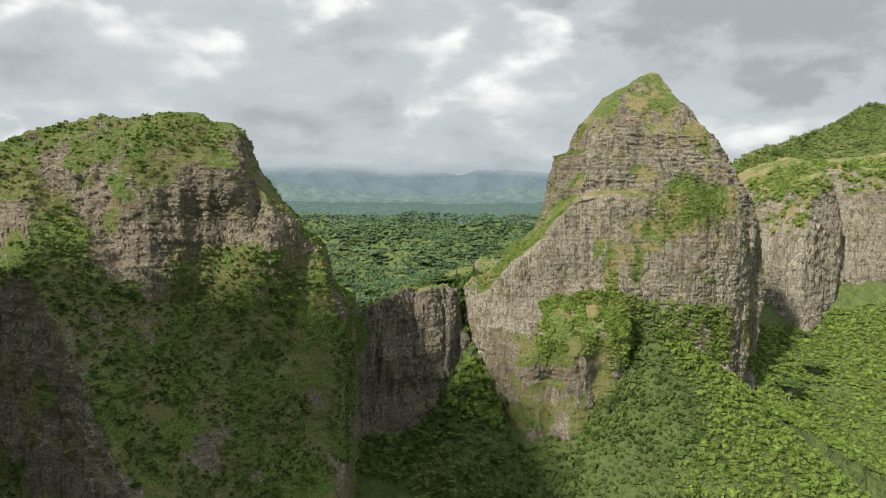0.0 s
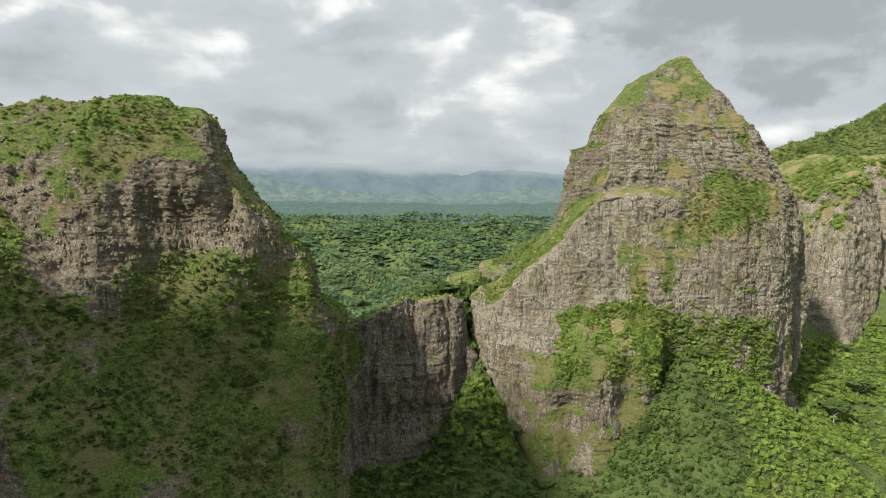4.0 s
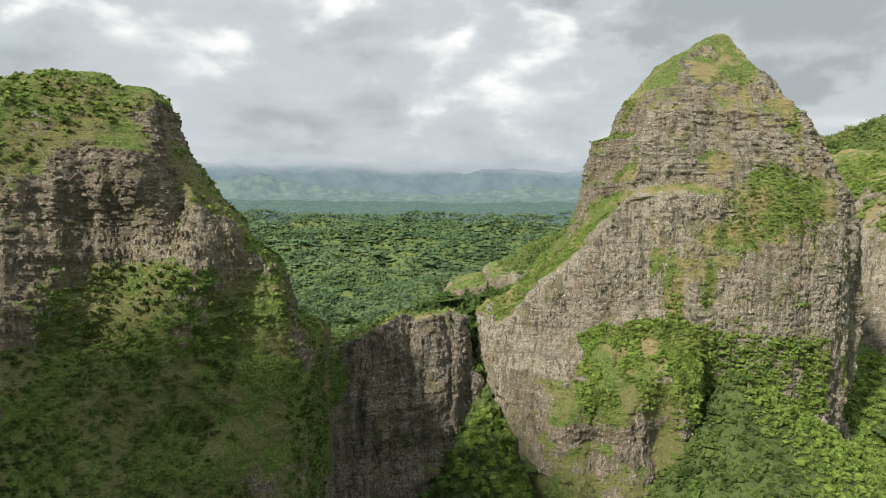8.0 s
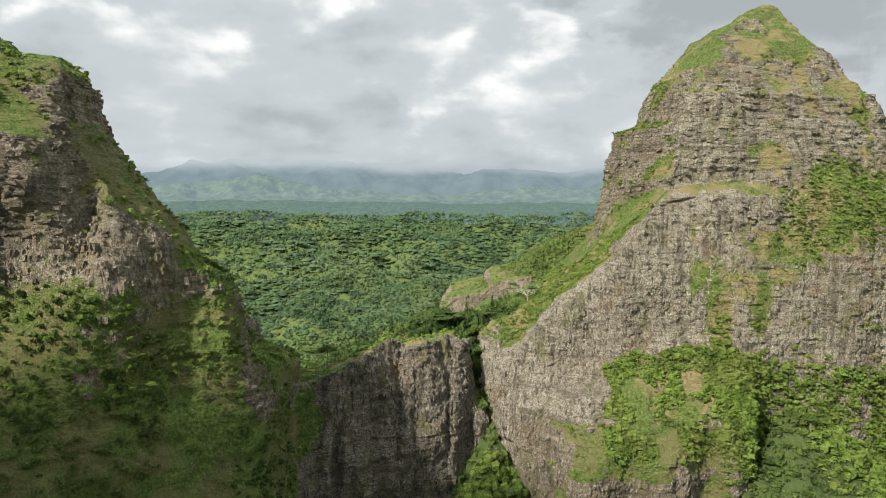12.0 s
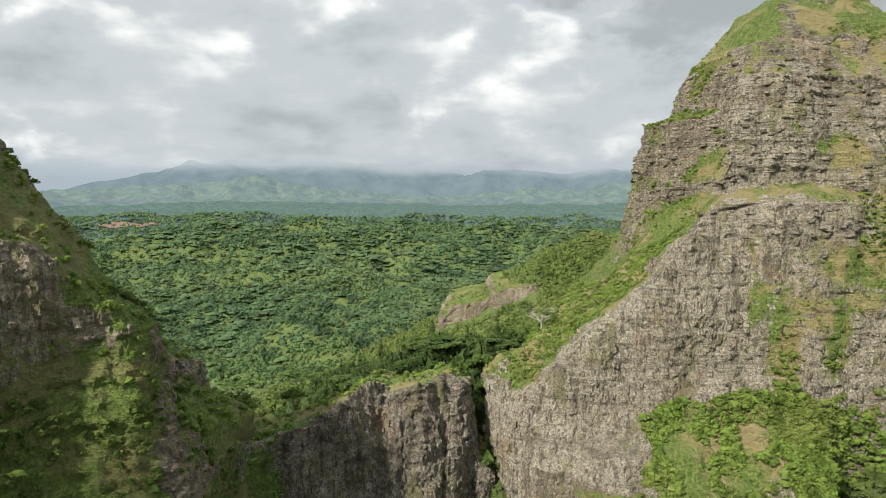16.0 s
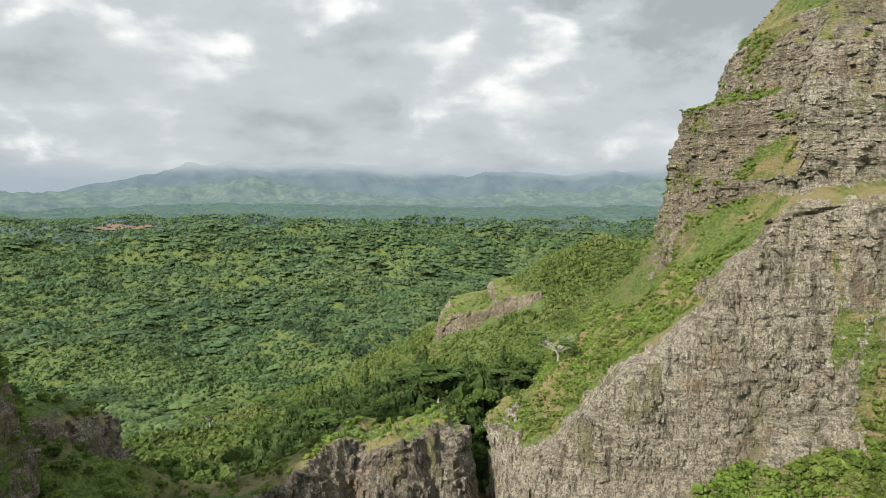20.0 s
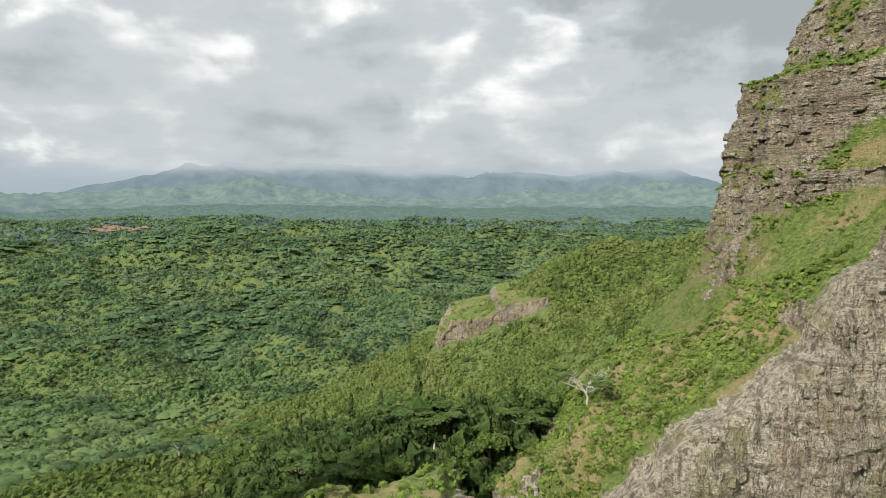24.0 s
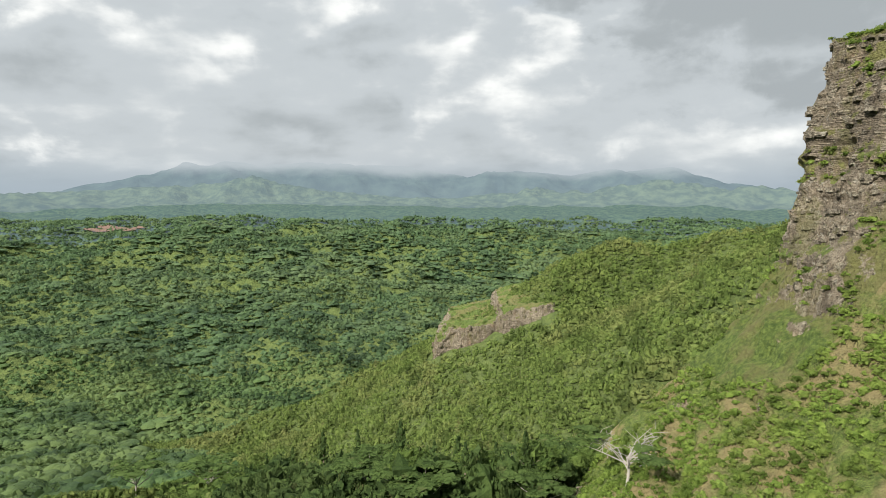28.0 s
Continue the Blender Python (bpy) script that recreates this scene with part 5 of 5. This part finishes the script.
def bare_tree(name, label, seed, tall=9.0, wide=8.0, leaves=3):
    g = np.random.default_rng(seed)
    ob = tagged(new(name), label, "tree")
    bm = bmesh.new()
    tube(bm, [(0, 0, -2), (0.4, 0, tall * 0.25), (0.2, 0.2, tall * 0.5)], [0.24, 0.18, 0.13], 7)
    part("trunk", bm, PALE_BARK, ob)
    for k in range(13):
        a, far = k * 2.1 + 0.3, wide * g.uniform(0.4, 1.0)
        end = Vector((far * math.cos(a), far * math.sin(a), tall * g.uniform(0.4, 0.95)))
        root = Vector((0.3, 0.1, tall * g.uniform(0.22, 0.5)))
        bm = bmesh.new()
        bough(bm, root, end, 0.10, g)
        limb = part("limb", bm, PALE_BARK, ob)
        for j in range(4):
            bm = bmesh.new()
            knot = root.lerp(end, g.uniform(0.45, 0.8))
            bough(bm, knot, knot + Vector((g.uniform(-1, 1), g.uniform(-1, 1), g.uniform(0.1, 0.9))) * wide * 0.3, 0.05, g)
            part("twig", bm, PALE_BARK, limb)
        if k < leaves:
            f, q = plate_form(seed * 7 + k, 60)
            leafy("leaf_plate", f, q, PLATE_LEAF, limb, end, (wide * 0.24, wide * 0.24, wide * 0.2))
    return ob


def stand(ob, x, y, size=1.0, turn=0.0, sink=0.0, z=None):
    z = float(ground_height(np.array([x]), np.array([y]))[0]) if z is None else z
    return Matrix.LocRotScale(Vector((x, y, z - sink)), Euler((0, 0, turn)), Vector((size, size, size)))


def plant_all(first, places):
    first.matrix_basis = stand(first, *places[0][:2], places[0][2], 0.3, 0.3, *places[0][3:])
    s0 = places[0][2]
    for i, p in enumerate(places[1:]):
        c = copy_thing(first, Matrix.Identity(4))
        c.matrix_basis = stand(c, p[0], p[1], p[2], 1.7 * i + 0.9, 0.3, *p[3:])


tree_a = round_tree("broadleaf_tree", "dark green broadleaf tree with a full round crown", 1, 11, 5.0)
plant_all(tree_a, [(-47, 293, 1.0, 228), (-36, 299, 0.7, 230), (-29, 304, 0.6), (-52, 300, 0.7), (-41, 306, 0.6), (-60, 318, 0.8), (-12, 322, 0.7), (-20, 312, 0.55), (8, 330, 0.8), (14, 322, 0.7), (12, 313, 1.1), (8, 321, 1.3), (15, 332, 1.2), (3, 326, 1.2), (-6, 346, 1.0), (6, 350, 0.9), (14, 344, 0.95), (-14, 356, 1.0), (22, 347, 0.8), (-24, 350, 0.9), (-34, 356, 0.9), (0, 338, 0.9), (-16, 338, 0.8), (10, 336, 1.0), (18, 340, 1.0), (24, 336, 0.8), (4, 344, 1.1), (12, 350, 1.1), (20, 358, 1.0), (28, 352, 0.9), (-8, 336, 0.9), (-2, 362, 1.0), (10, 364, 1.0), (26, 366, 0.9), (-12, 346, 1.0)])
tree_b = conifer("feathery_tree", "dark feathery evergreen tree with a pointed crown", 2)
plant_all(tree_b, [(-6, 385, 1.0), (7, 389, 1.1), (-16, 392, 0.9), (-26, 401, 0.85), (2, 378, 0.8), (16, 395, 0.9), (-36, 410, 0.7), (-12, 376, 0.75), (24, 402, 1.0), (-46, 420, 0.65), (12, 371, 0.7), (-31, 388, 0.7), (-18, 362, 0.9), (8, 358, 0.8), (-4, 368, 0.9), (-28, 366, 0.8), (18, 356, 0.75), (-42, 376, 0.8)])
tree_c = umbrella_tree("umbrella_tree", "spreading tree with flat green leaf plates on pale limbs", 3)
plant_all(tree_c, [(0, 356, 0.62), (-10, 370, 0.6), (20, 352, 0.5), (202, 348, 0.75), (132, 322, 0.6), (32, 290, 0.6), (-70, 440, 0.8), (-110, 470, 0.9), (40, 420, 0.7), (-20, 440, 0.7), (230, 372, 0.7), (-18, 352, 0.5), (18, 372, 0.6), (-34, 372, 0.6), (30, 385, 0.6)])
tree_d = bare_tree("bare_tree", "half-bare tree with pale twisting branches and few leaves", 4, 7.0, 9.0, 12)
plant_all(tree_d, [(29, 335, 1.0, 243)])
tree_e = bare_tree("dead_tree", "small dead tree with bleached bare branches", 5, 5.0, 4.0, 0)
plant_all(tree_e, [(147, 312, 1.0)])
tree_f = round_tree("bright_tree", "bright green young tree with a loose crown", 6, 8, 4.0)
plant_all(tree_f, [(18, 292, 1.0), (12, 284, 0.9), (5, 290, 0.8), (24, 284, 0.8), (-2, 282, 0.8), (100, 304, 0.9), (112, 300, 0.8), (92, 298, 0.9), (150, 322, 0.9), (165, 330, 0.8), (240, 400, 1.0), (262, 420, 0.9)])


# ---- rock outcrop on the green ridge ----
def outcrop_field(x, y, z):
    top = curve(x, (-14, 150), (-4, 170), (6, 181), (30, 186), (41, 188), (46, 197), (60, 201), (84, 205))
    front = outcrop_front(x) + curve(z, (120, -10), (150, -3), (174, 0), (188, 3), (200, 10))
    f = smax((front - y) * 0.9, (z - top - 0.05 * (y - front)) * 0.9, 3)
    f = smax(f, np.maximum(-10 - x + (y - 738) * 0.2, x - 84), 3)
    return smax(f, y - 815, 3)


def outcrop_cover(v, n):
    x, y, z = v.T
    return np.clip(step01(n[:, 2] + 0.4 * fbm(x, y, z, 9, 4, seed=98), 0.5, 0.85) + step01(x, 26, 44) * step01(180 - z, -4, 6) * 0.9, 0, 1.2)


def outcrop_regions(x, y, z, n):
    return ("cliff_face", "grassy_top"), np.where(n[:, 2] > 0.6, 1, 0)


outcrop = massif("rock_outcrop", outcrop_field, (-20, 690, 120), (90, 820, 208), 1.2, outcrop_cover, "small brown cliff with dry grass on the green ridge", outcrop_regions, "rock outcrop", 1.6, seed=53, mat=BROWN_ROCK)
rubble(outcrop, 40, 500, 0.8, 1.8, 65, lambda v, n, c: (c < 0.6) & (n[:, 2] < 0.7) & (v[:, 1] < 770), BROWN_ROCK)
dress(outcrop, 160, 0.9, 2.2, 9, lambda v, n, c: (c > 0.5) & (v[:, 2] > 165), "green shrubs on the outcrop's top", RIDGE_LEAF)


# ---- bare red earth in the basin ----
def clearing():
    g = np.random.default_rng(77)
    soil, t, p = material("red_earth")
    link(t, mix(t, noise_tex(t, stretched(t, 1, 1, 1), 0.05, 6.0, 0.7), (0.10, 0.062, 0.045), (0.16, 0.10, 0.075)), p.inputs["Base Color"])
    p.inputs["Roughness"].default_value = 1.0
    rings, sides = 5, 28
    r, a = np.meshgrid(np.linspace(0.02, 1, rings), np.linspace(0, 2 * math.pi, sides, endpoint=False), indexing="ij")
    wob = 1 + 0.25 * g.uniform(-1, 1, sides)[None, :]
    x, y = -1172 + 95 * r * wob * np.cos(a), 2380 + 32 * r * wob * np.sin(a)
    verts = np.stack([x, y, ground_height(x, y) + 9], -1).reshape(-1, 3)
    i = np.arange(rings * sides).reshape(rings, sides)
    j = np.roll(i, -1, 1)
    me = quad_mesh("clearing", verts, np.stack([i[:-1], i[1:], j[1:], j[:-1]], -1).reshape(-1, 4))
    me.materials.append(soil)
    tagged(new("clearing", me), "patch of bare red earth in the far forest", "clearing", "", "structure")


clearing()
